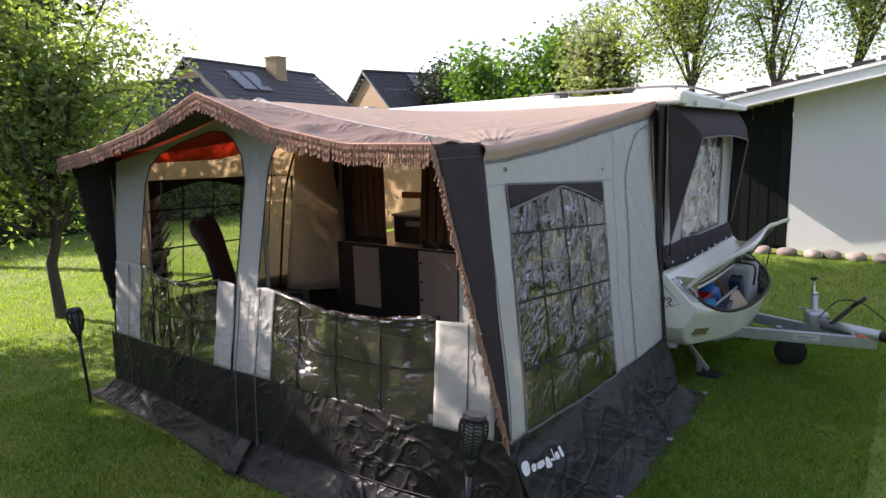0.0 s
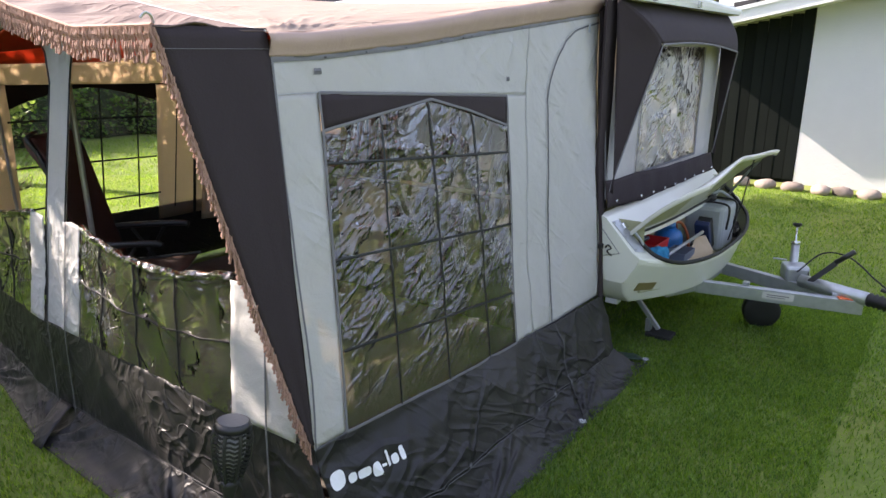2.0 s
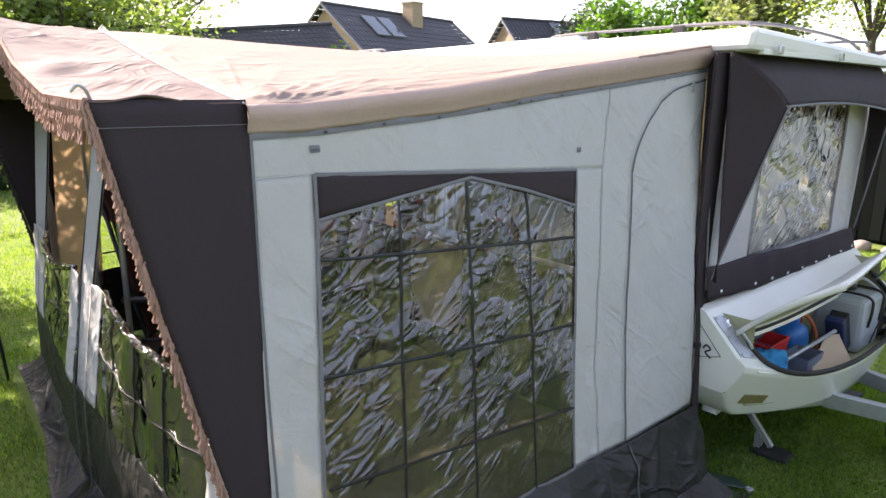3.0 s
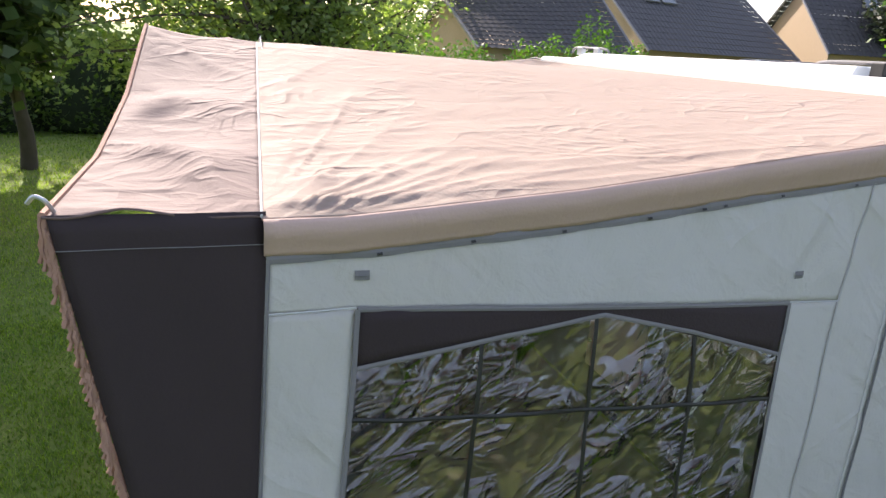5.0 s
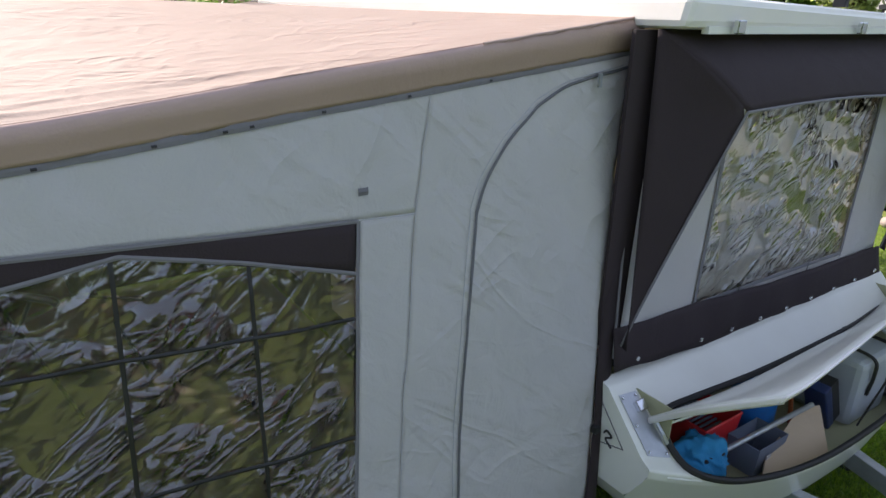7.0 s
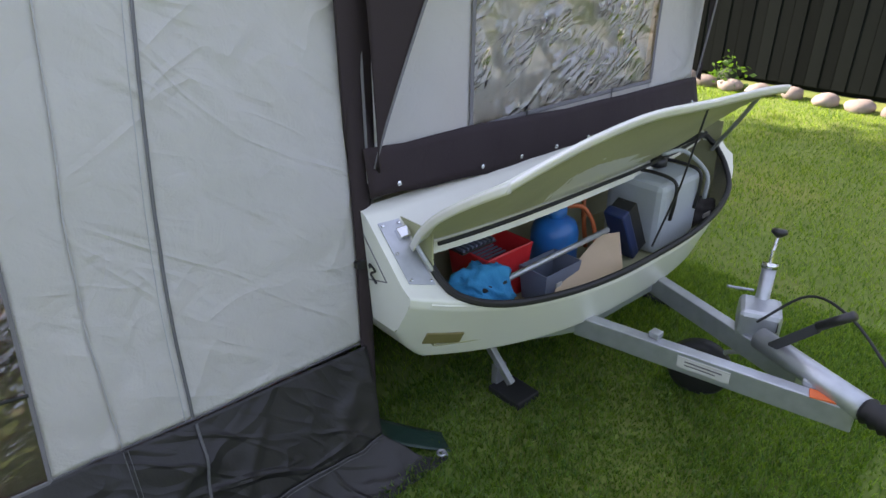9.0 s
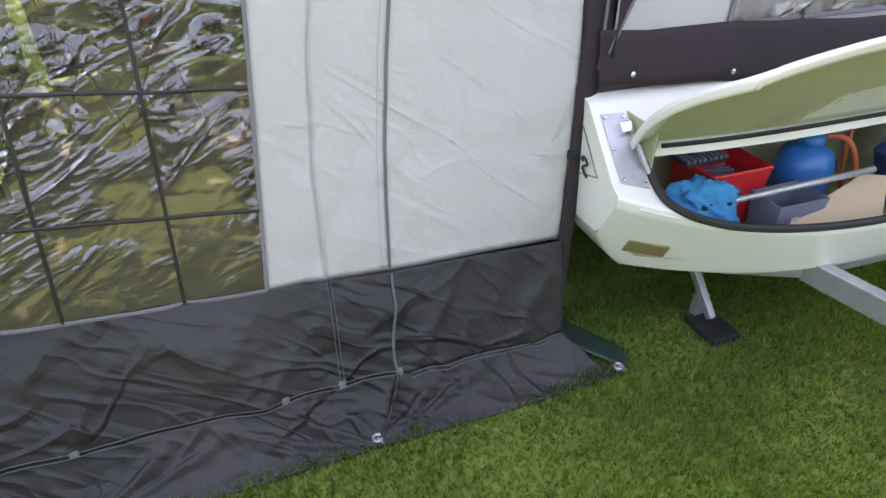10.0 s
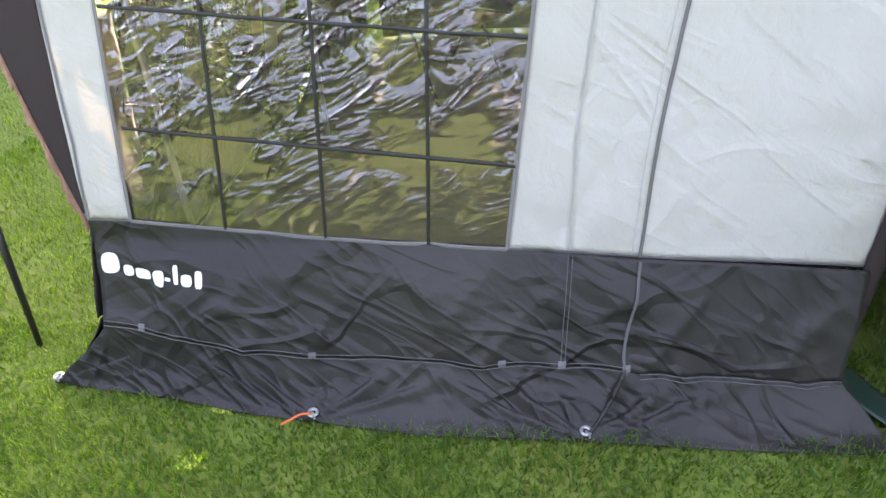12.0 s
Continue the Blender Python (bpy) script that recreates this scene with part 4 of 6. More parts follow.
def inside(x, v):
    hit = False
    for (a, b), (c, d) in zip(OPEN, OPEN[1:] + OPEN[:1]):
        if (b > v) != (d > v) and x < (c - a) * (v - b) / (d - b) + a:
            hit = not hit
    return hit


bm = sheet(lambda u, v: nose_at(lerp(CX - HW, CX + HW, u), v), 150, 90)
bm.faces.ensure_lookup_table()
gone = []
for i, f in enumerate(bm.faces):
    a, b = divmod(i, 90)
    if inside(lerp(CX - HW, CX + HW, (a + 0.5) / 150), (b + 0.5) / 90):
        gone.append(f)
bmesh.ops.delete(bm, geom=gone, context="FACES")
for s in (0, 1):
    x = CX - HW if not s else CX + HW
    vs = [bm.verts.new(nose_at(x, k / 30)) for k in range(31)] + [bm.verts.new((x, 0.3, 0.92)), bm.verts.new((x, 0.3, 0.50))]
    bm.faces.new(vs)
nose = part("nose", bm, SHELL, trailer, "cream moulded nose with locker opening", True)
part("locker_seal", tube(smooth_line([nose_at(x, v) + Vector((0, -0.008, 0.006)) for x, v in OPEN + OPEN[:1]], 6), 0.013, 8), RUBBER, nose, "black rubber seal")
part("crease_bead", tube([nose_at(lerp(CX - HW + 0.06, CX + HW - 0.06, k / 40), 0.445) + Vector((0, -0.002, 0)) for k in range(41)], 0.004, 6), SHELL, nose)
# side panel line, latch plate, reflector, under-light
part("panel_groove", tube([(CX - HW - 0.001, 0.02, 0.86), (CX - HW - 0.001, -0.12, 0.70), (CX - HW - 0.001, 0.12, 0.63)], 0.003, 5), PIPING, nose)
on_nose = lambda x, v, o=0.006: nose_at(x, v) + Vector((0, -o * 0.7, o * 0.7))
bm = bmesh.new()
add_grid(bm, lambda u, v: on_nose(lerp(2.465, 2.545, u), lerp(0.55, 0.90, v), 0.004), 4, 10)
plate = part("latch_plate", bm, STEEL, nose, "grey riveted latch plate", thick=0.003)
part("latch", box(2.505, 2.55, -0.02, 0.02, -0.012, 0.02, m=Matrix.Translation(Vector((0, on_nose(2.52, 0.82).y, on_nose(2.52, 0.82).z))) @ Matrix.Rotation(radians(40), 4, "X")), CHROME, plate, "chrome latch", bevel=0.004)
part("hinge_arm", tube([on_nose(2.555, 0.62, 0.012), on_nose(2.54, 0.66, 0.03), on_nose(2.535, 0.74, 0.035)], 0.008, 6), STEEL, plate)
for x, v in ((2.475, 0.57), (2.535, 0.57), (2.475, 0.88), (2.535, 0.88), (2.475, 0.72)):
    part("rivet", spin([(0.006, 0), (0.005, 0.003), (0.001, 0.004)], 8, Matrix.Translation(on_nose(x, v, 0.008)) @ Matrix.Rotation(radians(40), 4, "X")), CHROME, plate)
part("reflector", sheet(lambda u, v: nose_at(lerp(2.525, 2.635, u), lerp(0.225, 0.285, v)) + Vector((-0.002, -0.006, 0)), 3, 3), mat("amber_reflector", (0.20, 0.17, 0.07), 0.3, spread=0.3), nose, "dull amber reflector", thick=0.006)
part("marker_lamp", box(2.60, 2.67, -0.06, 0.02, 0.310, 0.356), mat("lamp_lens", (0.7, 0.72, 0.75), 0.2), nose, "small white lamp", bevel=0.004)
part("strap_hook", tube(smooth_line([(2.438, -0.03, 0.72), (2.425, -0.05, 0.745), (2.43, -0.07, 0.725), (2.43, -0.045, 0.705), (2.43, -0.075, 0.68)]), 0.004, 6), RUBBER, nose, "black elastic hook")
# locker tub
bm = bmesh.new()
add_grid(bm, lambda u, v: (lerp(2.56, 4.44, u), lerp(nose_at(lerp(2.56, 4.44, u), 0.3).y + 0.03, 0.10, v), 0.44), 20, 4)
add_grid(bm, lambda u, v: (lerp(2.56, 4.44, u), 0.10, lerp(0.44, 0.89, v)), 4, 4)
for x in (2.56, 4.44):
    add_grid(bm, lambda u, v: (x, lerp(nose_at(x, 0.3).y + 0.03, 0.10, u), lerp(0.44, 0.88, v)), 4, 4)
part("locker_tub", bm, UNDERSIDE, trailer, "dirty cream locker tub", thick=0.004)
part("locker_rail", tube([(2.62, 0.0, 0.79), (4.40, 0.0, 0.79)], 0.02, 8), SHELL, trailer, "cream edge of the locker roof")
# lid, propped open at its far end
BACK = lambda u: nose_at(lerp(2.525, 4.42, u), 0.80 - 0.045 * (1 - u) ** 6) + Vector((0, -0.014, 0.012))
fl = smooth_line([(2.500, -0.585, 1.165), (2.60, -0.605, 1.198), (2.85, -0.595, 1.222), (3.2, -0.56, 1.218), (3.6, -0.545, 1.185), (4.0, -0.55, 1.165), (4.22, -0.555, 1.145), (4.29, -0.53, 1.125)], 8)


def lid_pt(u, v):
    k = u * (len(fl) - 1)
    i = min(int(k), len(fl) - 2)
    f = fl[i].lerp(fl[i + 1], k - i)
    p = BACK(u).lerp(f, v)
    side_bulge = Vector((-0.075 * (1 - u) ** 10 + 0.05 * u ** 10, 0, 0)) * math.sin(math.pi * v)
    return p + side_bulge + Vector((0, -0.01, 0.035)) * math.sin(math.pi * v)


lid = part("locker_lid", sheet(lid_pt, 60, 12), SHELL, trailer, "cream locker lid propped open", True, thick=0.006)
part("lid_flange", sheet(lambda u, v: BACK(lerp(0.03, 0.97, u)) + Vector((0, 0.004 - 0.015 * v, -0.002 - 0.045 * v)), 40, 2), SHELL, lid, "cream flange of the lid", thick=0.006)
part("lid_rim", sheet(lambda u, v: lid_pt(u, 1.0) + Vector((0, -0.006 + 0.016 * v, -0.034 * v)), 60, 3), HARDTOP, lid, "white rolled rim", True, thick=0.008)
part("lid_rim", sheet(lambda u, v: lid_pt(0.0, u) + Vector((0.002 + 0.01 * v, 0, -0.03 * v)), 20, 3), HARDTOP, lid, "", True, thick=0.008)
part("lid_lining", sheet(lambda u, v: lid_pt(lerp(0.03, 0.97, u), lerp(0.04, 0.95, v)) + Vector((0, 0.006, -0.012)), 40, 8), UNDERSIDE, lid, "olive unpainted underside", True)
part("lid_seal", tube([lid_pt(k / 40, 0.06) + Vector((0, -0.006, -0.03)) for k in range(2, 40)], 0.008, 6), RUBBER, lid)
part("stay", tube([(4.40, -0.20, 0.74), (4.36, -0.34, 0.95), (4.22, -0.45, 1.08)], 0.010, 6), STEEL, lid, "steel lid stay")
part("elastic_cord", tube([(3.60, -0.535, 1.15), (3.56, -0.50, 0.85), (3.50, -0.455, 0.60)], 0.004, 6), RUBBER, lid, "black elastic cord")
# box behind the nose
body = part("body", box(CX - HW, CX + HW, 0.13, 3.35, 0.40, 0.92), SHELL, trailer, "cream box body", bevel=0.02)
# wheel of the trailer at its far side, under the box
for x in (CX - HW + 0.12, CX + HW - 0.12):
    w = part("wheel", spin([(0.10, -0.08), (0.27, -0.08), (0.29, -0.05), (0.29, 0.05), (0.27, 0.08), (0.10, 0.08)], 28, Matrix.Translation((x, 1.9, 0.29)) @ Matrix.Rotation(radians(90), 4, "Y")), RUBBER, trailer, "black road tyre", True)
    part("rim", spin([(0.02, -0.06), (0.16, -0.085), (0.16, 0.085), (0.02, 0.06)], 20, Matrix.Translation((x, 1.9, 0.29)) @ Matrix.Rotation(radians(90), 4, "Y")), STEEL, w)

# folded-up tent on the trailer: white front wall, window, hood and cheeks
def tw(x, z, off=0.0):
    return Vector((x, 0.035 - 0.02 * (z - 1) + 0.008 * wob(x, 1, z, 3, 71) + 0.004 * math.sin(x * 30) * max(0, 1.4 - z) - off, z))


CWL, CWR = 2.955, 4.12
bm = bmesh.new()
add_grid(bm, lambda u, v: tw(lerp(2.53, CWL, u), lerp(1.03, 2.13, v)), 14, 30)
add_grid(bm, lambda u, v: tw(lerp(CWR, 4.52, u), lerp(1.03, 2.13, v)), 14, 30)
add_grid(bm, lambda u, v: tw(lerp(CWL, CWR, u), lerp(1.03, 1.09, v)), 30, 3)
add_grid(bm, lambda u, v: tw(lerp(CWL, CWR, u), lerp(1.88, 2.13, v)), 30, 6)
tent_wall = part("tent_wall", bm, CANVAS, trailer, "pale canvas wall of the sleeping tent", True, thick=0.003)


def cpane(u, v):
    x, z = lerp(CWL, CWR, u), lerp(1.09, 1.88, v)
    w = 0.012 * fold(x, z, 1.5, 4.0, 81) + 0.010 * fold(x, z, 1.2, 6.0, 82) + 0.006 * fold(x, z, 0.2, 7, 83) * v
    return tw(x, z, w * min(1, 8 * min(u, 1 - u, v + 0.02, 1.02 - v)))


cw = part("window", sheet(cpane, 80, 60), PVC_CURTAIN, tent_wall, "clear plastic window with a pale curtain behind", True)
part("curtain", sheet(lambda u, v: tw(lerp(CWL, CWR, u), lerp(1.03, 1.90, v), -0.03 + 0.010 * math.sin(u * 60)), 80, 4), CURTAIN, tent_wall, "pale gathered curtain", True)
for pts in ([(CWL, 1.07), (CWL, 1.88)], [(CWR, 1.09), (CWR, 1.88)], [(CWL, 1.085), (CWR, 1.085)]):
    part("window_border", ribbon(pts, 0.018, tw, 0.008), PIPING, cw)
for x in (CWL + 0.30, CWL + 0.86):
    part("toggle", ribbon([(x, 1.03), (x, 1.10)], 0.010, tw, 0.012), TAPE, cw)
part("lower_band", sheet(lambda u, v: Vector((lerp(CX - HW + 0.03, CX + HW - 0.02, u), lerp(-0.016, 0.02, v) + 0.008 * wob(u * 12, v, 0, 1, 5), lerp(table(u, (0, 0.955), (0.15, 0.93), (0.3, 0.905), (0.8, 0.90), (1, 0.905)) + 0.004 * math.sin(u * 40), table(u, (0, 1.118), (0.08, 1.10), (0.22, 1.10), (0.5, 1.065), (1, 1.045)), v))), 60, 6), BLACK, tent_wall, "black canvas band with snap studs", True, thick=0.004)
for k in range(9):
    part("snap_stud", spin([(0.010, 0), (0.009, 0.005), (0.003, 0.008)], 10, Matrix.Translation((2.58 + 0.39 * k if k < 2 else lerp(2.97, 4.46, (k - 1) / 7), -0.022, (0.984, 0.950, 0.94, 0.935, 0.93, 0.93, 0.93, 0.93, 0.935)[k])) @ Matrix.Rotation(radians(90), 4, "X")), CHROME, tent_wall)
HL, HR = Vector((2.763, -0.158, 1.888)), Vector((4.36, -0.148, 1.846))
hood = part("sunshade", sheet(lambda u, v: Vector((lerp(2.495, 4.56, u), 0.015, 2.128)).lerp(HL.lerp(HR, u) + Vector((0, 0, 0.03 * math.sin(math.pi * u))), v) + Vector((0, -0.03 * math.sin(math.pi * v), 0)), 40, 12), BLACK, trailer, "black canvas sunshade hood", True, thick=0.004)
part("edge_tape", tube([HL.lerp(HR, k / 24) + Vector((0, -0.003, 0.03 * math.sin(math.pi * k / 24) - 0.003)) for k in range(25)], 0.006, 6), PIPING, hood, "grey edge binding")


def cheek(left):
    xs, hp = (2.50, HL) if left else (4.50, HR)

    def f(u, v):
        base = Vector((xs, 0.02 - 0.05 * (1 - v), lerp(1.04, 2.125, v)))
        tip = Vector((lerp(xs, hp.x, min(1, v / 0.75) ** 1.15), lerp(0.0, hp.y, min(1, v / 0.75)), lerp(1.05, hp.z, min(1, v / 0.75))))
        if v > 0.75:
            tip = hp.lerp(Vector((2.495 if left else 4.56, 0.015, 2.128)), (v - 0.75) / 0.25) + Vector((0, -0.032 * math.sin(math.pi * (v - 0.75) / 0.25), 0))
        return base.lerp(tip, u)
    return f


for left in (True, False):
    f = cheek(left)
    c = part("cheek", sheet(f, 10, 30), BLACK, hood, "black canvas hood side", True, thick=0.004)
    part("edge_tape", tube([f(1, k / 24) + Vector((0, -0.004, 0)) for k in range(19)], 0.005, 6), PIPING, c)
# black strip with zip where awning and trailer meet
joint = part("joint_strip", sheet(lambda u, v: Vector((lerp(side_right(lerp(0.06, 2.1, v)) - 0.012, side_right(lerp(0.06, 2.1, v)) + table(lerp(0.06, 2.1, v), (0, 0.03), (0.85, 0.045), (1.05, 0.09)), u), side_y(2.45, lerp(0.06, 2.1, v)) - 0.012 - 0.012 * math.sin(u * 3.1) + 0.01 * wob(u, v * 6, 0, 1, 2), lerp(0.06, 2.1, v))), 4, 40), BLACK, awning, "black canvas joining strip", True, thick=0.004)
part("zipper", tube([Vector((side_right(z) + 0.045, side_y(2.45, z) - 0.03, z)) for z in (1.0, 1.4, 1.8, 2.08)], 0.005, 6), PIPING, joint)
for z in (0.735, 1.63):
    part("toggle", box(side_right(z) - 0.02, side_right(z) + 0.012, side_y(2.45, z) - 0.035, side_y(2.45, z) - 0.01, z - 0.015, z + 0.015), RUBBER, joint, bevel=0.004)

part("corner_fill", box(2.43, 2.575, 0.045, 0.06, 0.93, 2.125), BLACK, trailer)
# hard roof with raised centre and luggage rails
hardtop = part("hardtop", box(2.49, 4.64, -0.10, 3.55, 2.130, 2.230), HARDTOP, trailer, "white hard roof shell", bevel=0.025)
for v in hardtop.data.vertices:
    v.co.z -= 0.010 * v.co.y
    if v.co.x > 3.5 and v.co.y < 0:
        v.co.z -= 0.06 if v.co.z > 2.2 else 0.015
    if v.co.z < 2.2:
        v.co.y += 0.02 if v.co.y < 1 else -0.02
bm = bmesh.new()
vs0 = [(2.56, 0.95), (2.56, 3.15), (2.70, 3.32), (4.45, 3.32), (4.58, 3.2), (4.58, 0.95)]
lo = [bm.verts.new((x, y, 2.228 - 0.010 * y)) for x, y in vs0]
hi = [bm.verts.new((x + (0.05 if x < 3 else -0.05), y + (0.02 if y < 2 else -0.08), 2.268 - 0.010 * y)) for x, y in vs0]
bm.faces.new(hi)
for k in range(6):
    bm.faces.new((lo[k], lo[(k + 1) % 6], hi[(k + 1) % 6], hi[k]))
part("raised_centre", bm, HARDTOP, hardtop, "white raised roof panel", bevel=0.01)
part("drip_edge", box(2.60, 4.55, -0.085, -0.06, 2.118, 2.14), SHELL, hardtop)
for x, y0, y1 in ((2.66, 0.02, 1.20), (4.30, 0.02, 1.20), (2.72, 2.95, 3.45), (4.30, 2.6, 3.45)):
    r = part("luggage_rail", tube(smooth_line([(x, y0, 2.235), (x, y0 + 0.05, 2.268), (x, (y0 + y1) / 2, 2.272), (x, y1 - 0.05, 2.268), (x, y1, 2.235)]), 0.009, 8), PIPING, hardtop, "grey luggage rail", True)
    for t in (0.3, 0.75):
        part("bracket", box(x - 0.02, x + 0.02, lerp(y0, y1, t) - 0.03, lerp(y0, y1, t) + 0.03, 2.22, 2.275), RUBBER if y0 < 1 else STEEL, r, bevel=0.004)
part("cross_rail", tube(smooth_line([(2.66, 0.06, 2.268), (3.1, 0.02, 2.275), (3.9, 0.02, 2.255), (4.3, 0.06, 2.215)]), 0.009, 8), PIPING, hardtop, "grey luggage rail", True)
for x in (2.72, 3.5):
    part("roof_catch", box(x - 0.02, x + 0.02, -0.118, -0.10, 2.12, 2.16), CHROME, hardtop, bevel=0.003)

# steadies under the nose
for x in (2.98, 4.1):
    leg = part("corner_steady", tube([(x - 0.05, 0.02, 0.36), (x, -0.21, 0.05)], [0.022, 0.020], 4), STEEL, trailer, "galvanised corner steady", bevel=0.003)
    part("foot_pad", box(x - 0.065, x + 0.065, -0.31, -0.14, 0.0, 0.035), RUBBER, leg, "black rubber pad", bevel=0.008)
    part("brace", box(x - 0.035, x + 0.02, -0.16, -0.13, 0.03, 0.12), STEEL, leg)

# drawbar
def beam(a, b, w, h):
    a, b = Vector(a), Vector(b)
    d = (b - a).normalized()
    s = d.cross(Vector((0, 0, 1))).normalized() * w / 2
    u = Vector((0, 0, h / 2))
    bm = bmesh.new()
    q = [[bm.verts.new(p + s * i + u * j) for i, j in ((-1, -1), (1, -1), (1, 1), (-1, 1))] for p in (a, b)]
    for k in range(4):
        bm.faces.new((q[0][k], q[0][(k + 1) % 4], q[1][(k + 1) % 4], q[1][k]))
    bm.faces.new(q[0][::-1])
    bm.faces.new(q[1])
    return bm


near_beam = part("drawbar_beam", beam((3.17, -0.37, 0.345), (3.39, -1.30, 0.335), 0.05, 0.085), STEEL, trailer, "galvanised steel beam", bevel=0.004)
far_beam = part("drawbar_beam", beam((3.68, -0.37, 0.345), (3.47, -1.10, 0.335), 0.05, 0.085), STEEL, trailer, "galvanised steel beam", bevel=0.004)
part("drawbar_beam", beam((2.92, -0.24, 0.345), (3.19, -0.37, 0.345), 0.05, 0.07), STEEL, trailer, bevel=0.004)
part("cross_member", beam((3.18, -0.372, 0.345), (3.70, -0.385, 0.345), 0.045, 0.06), STEEL, trailer, bevel=0.004)
# plate with small unreadable print
pl = part("label_plate", beam((3.262, -0.76, 0.345), (3.303, -0.935, 0.343), 0.056, 0.045), mat("pale_label", (0.55, 0.55, 0.5), 0.5), near_beam, "pale maker's label with worn print")
part("print_bar", beam((3.268, -0.785, 0.352), (3.297, -0.91, 0.350), 0.058, 0.006), PIPING, pl)
part("print_bar", beam((3.268, -0.785, 0.338), (3.292, -0.89, 0.337), 0.058, 0.005), PIPING, pl)
jb = part("jockey_clamp", box(-0.075, 0.075, -0.075, 0.075, -0.05, 0.06, m=Matrix.Translation((3.60, -0.875, 0.42)) @ Matrix.Rotation(radians(25), 4, "Z")), STEEL, trailer, "cast clamp housing of the jockey wheel", bevel=0.02)
part("clamp_hole", spin([(0.001, 0), (0.022, 0.0), (0.022, 0.003), (0.001, 0.003)], 14, Matrix.Translation((3.565, -0.955, 0.435)) @ Matrix.Rotation(radians(25), 4, "Z") @ Matrix.Rotation(radians(90), 4, "X")), DARK, jb)
part("clamp_handle", tube([(3.70, -0.80, 0.47), (3.62, -0.73, 0.49)], 0.006, 6), STEEL, jb)
col = part("jockey_column", tube([(3.625, -0.865, 0.24), (3.675, -0.845, 0.60)], 0.026, 14), STEEL, trailer, "steel jockey wheel column", True)
part("column_cap", tube([(3.673, -0.845, 0.595), (3.678, -0.843, 0.615)], 0.029, 14), CHROME, col, "", True)
part("spindle", tube([(3.677, -0.843, 0.61), (3.69, -0.838, 0.66), (3.715, -0.832, 0.675), (3.735, -0.828, 0.70)], 0.007, 8), CHROME, col)
part("knob", tube([(3.733, -0.829, 0.70), (3.737, -0.828, 0.715), (3.74, -0.827, 0.728)], [0.012, 0.030, 0.026], 12), PLASTIC_BLACK, col, "black crank knob", True)
jw = part("jockey_wheel", spin([(0.04, -0.036), (0.105, -0.038), (0.122, -0.024), (0.122, 0.024), (0.105, 0.038), (0.04, 0.036)], 26, Matrix.Translation((3.565, -0.71, 0.122)) @ Matrix.Rotation(radians(20), 4, "Z") @ Matrix.Rotation(radians(90), 4, "Y")), RUBBER, trailer, "black jockey wheel", True)
part("rim", spin([(0.008, -0.035), (0.05, -0.036), (0.05, 0.036), (0.008, 0.035)], 18, Matrix.Translation((3.565, -0.71, 0.122)) @ Matrix.Rotation(radians(20), 4, "Z") @ Matrix.Rotation(radians(90), 4, "Y")), STEEL, jw)
part("fork", tube([(3.62, -0.86, 0.25), (3.60, -0.79, 0.22), (3.54, -0.715, 0.11)], 0.010, 6), STEEL, jw)
part("coupling_tube", tube([(3.50, -0.93, 0.405), (3.37, -1.32, 0.40)], 0.042, 16), STEEL, trailer, "grey overrun coupling", True)
part("bellows", tube([Vector((3.37, -1.32, 0.40)).lerp(Vector((3.33, -1.46, 0.40)), k / 10) for k in range(11)], [0.046 if k % 2 else 0.036 for k in range(11)], 14), RUBBER, trailer, "black rubber bellows", True)
hitch = part("hitch_head", tube([(3.33, -1.46, 0.40), (3.31, -1.53, 0.405), (3.285, -1.60, 0.40)], [0.034, 0.04, 0.046], 12), STEEL, trailer, "hitch head", True)
part("hitch_handle", tube([(3.31, -1.52, 0.44), (3.335, -1.44, 0.475), (3.35, -1.38, 0.48)], 0.013, 8), PLASTIC_BLACK, hitch)
brake = part("brake_lever", beam((3.455, -0.98, 0.41), (3.415, -1.13, 0.59), 0.018, 0.05), mat("dark_steel", (0.10, 0.10, 0.11), 0.5, metal=0.6), trailer, "dark handbrake lever", bevel=0.003)
part("grip", tube([(3.417, -1.12, 0.585), (3.410, -1.21, 0.672)], 0.016, 10), PLASTIC_BLACK, brake, "black grip", True)
part("cable", tube(smooth_line([(3.52, -0.90, 0.45), (3.60, -1.02, 0.58), (3.52, -1.18, 0.60), (3.46, -1.34, 0.50), (3.36, -1.50, 0.42)]), 0.005, 6), RUBBER, trailer, "black breakaway cable")
part("bolt_lug", box(3.38, 3.44, -1.20, -1.13, 0.372, 0.40), STEEL, near_beam, bevel=0.006)
part("warning_patch", beam((3.345, -1.17, 0.385), (3.385, -1.265, 0.383), 0.045, 0.006), CORD, near_beam, "orange warning patch")
part("bracket", box(3.235, 3.275, -0.68, -0.64, 0.386, 0.41), STEEL, near_beam, bevel=0.004)

# what lies in the locker
gas = thing("gas_bottle", (3.36, -0.10, 0.444), "blue enamel camping gas bottle in the locker", "gas bottle")
part("body", spin([(0.08, 0.444), (0.098, 0.46), (0.10, 0.50), (0.10, 0.60), (0.085, 0.645), (0.045, 0.668), (0.038, 0.672)], 24, Matrix.Translation((3.33, -0.10, 0))), BLUE, gas, "", True)
part("collar", spin([(0.040, 0.665), (0.046, 0.68), (0.046, 0.705), (0.036, 0.71), (0.020, 0.74)], 18, Matrix.Translation((3.33, -0.10, 0))), BLUE, gas, "", True)
part("regulator", tube([(3.33, -0.10, 0.73), (3.33, -0.10, 0.765)], 0.016, 10), PLASTIC_BLACK, gas, "black regulator")
hose = thing("gas_hose", (3.43, -0.12, 0.444), "orange rubber gas hose", "hose")
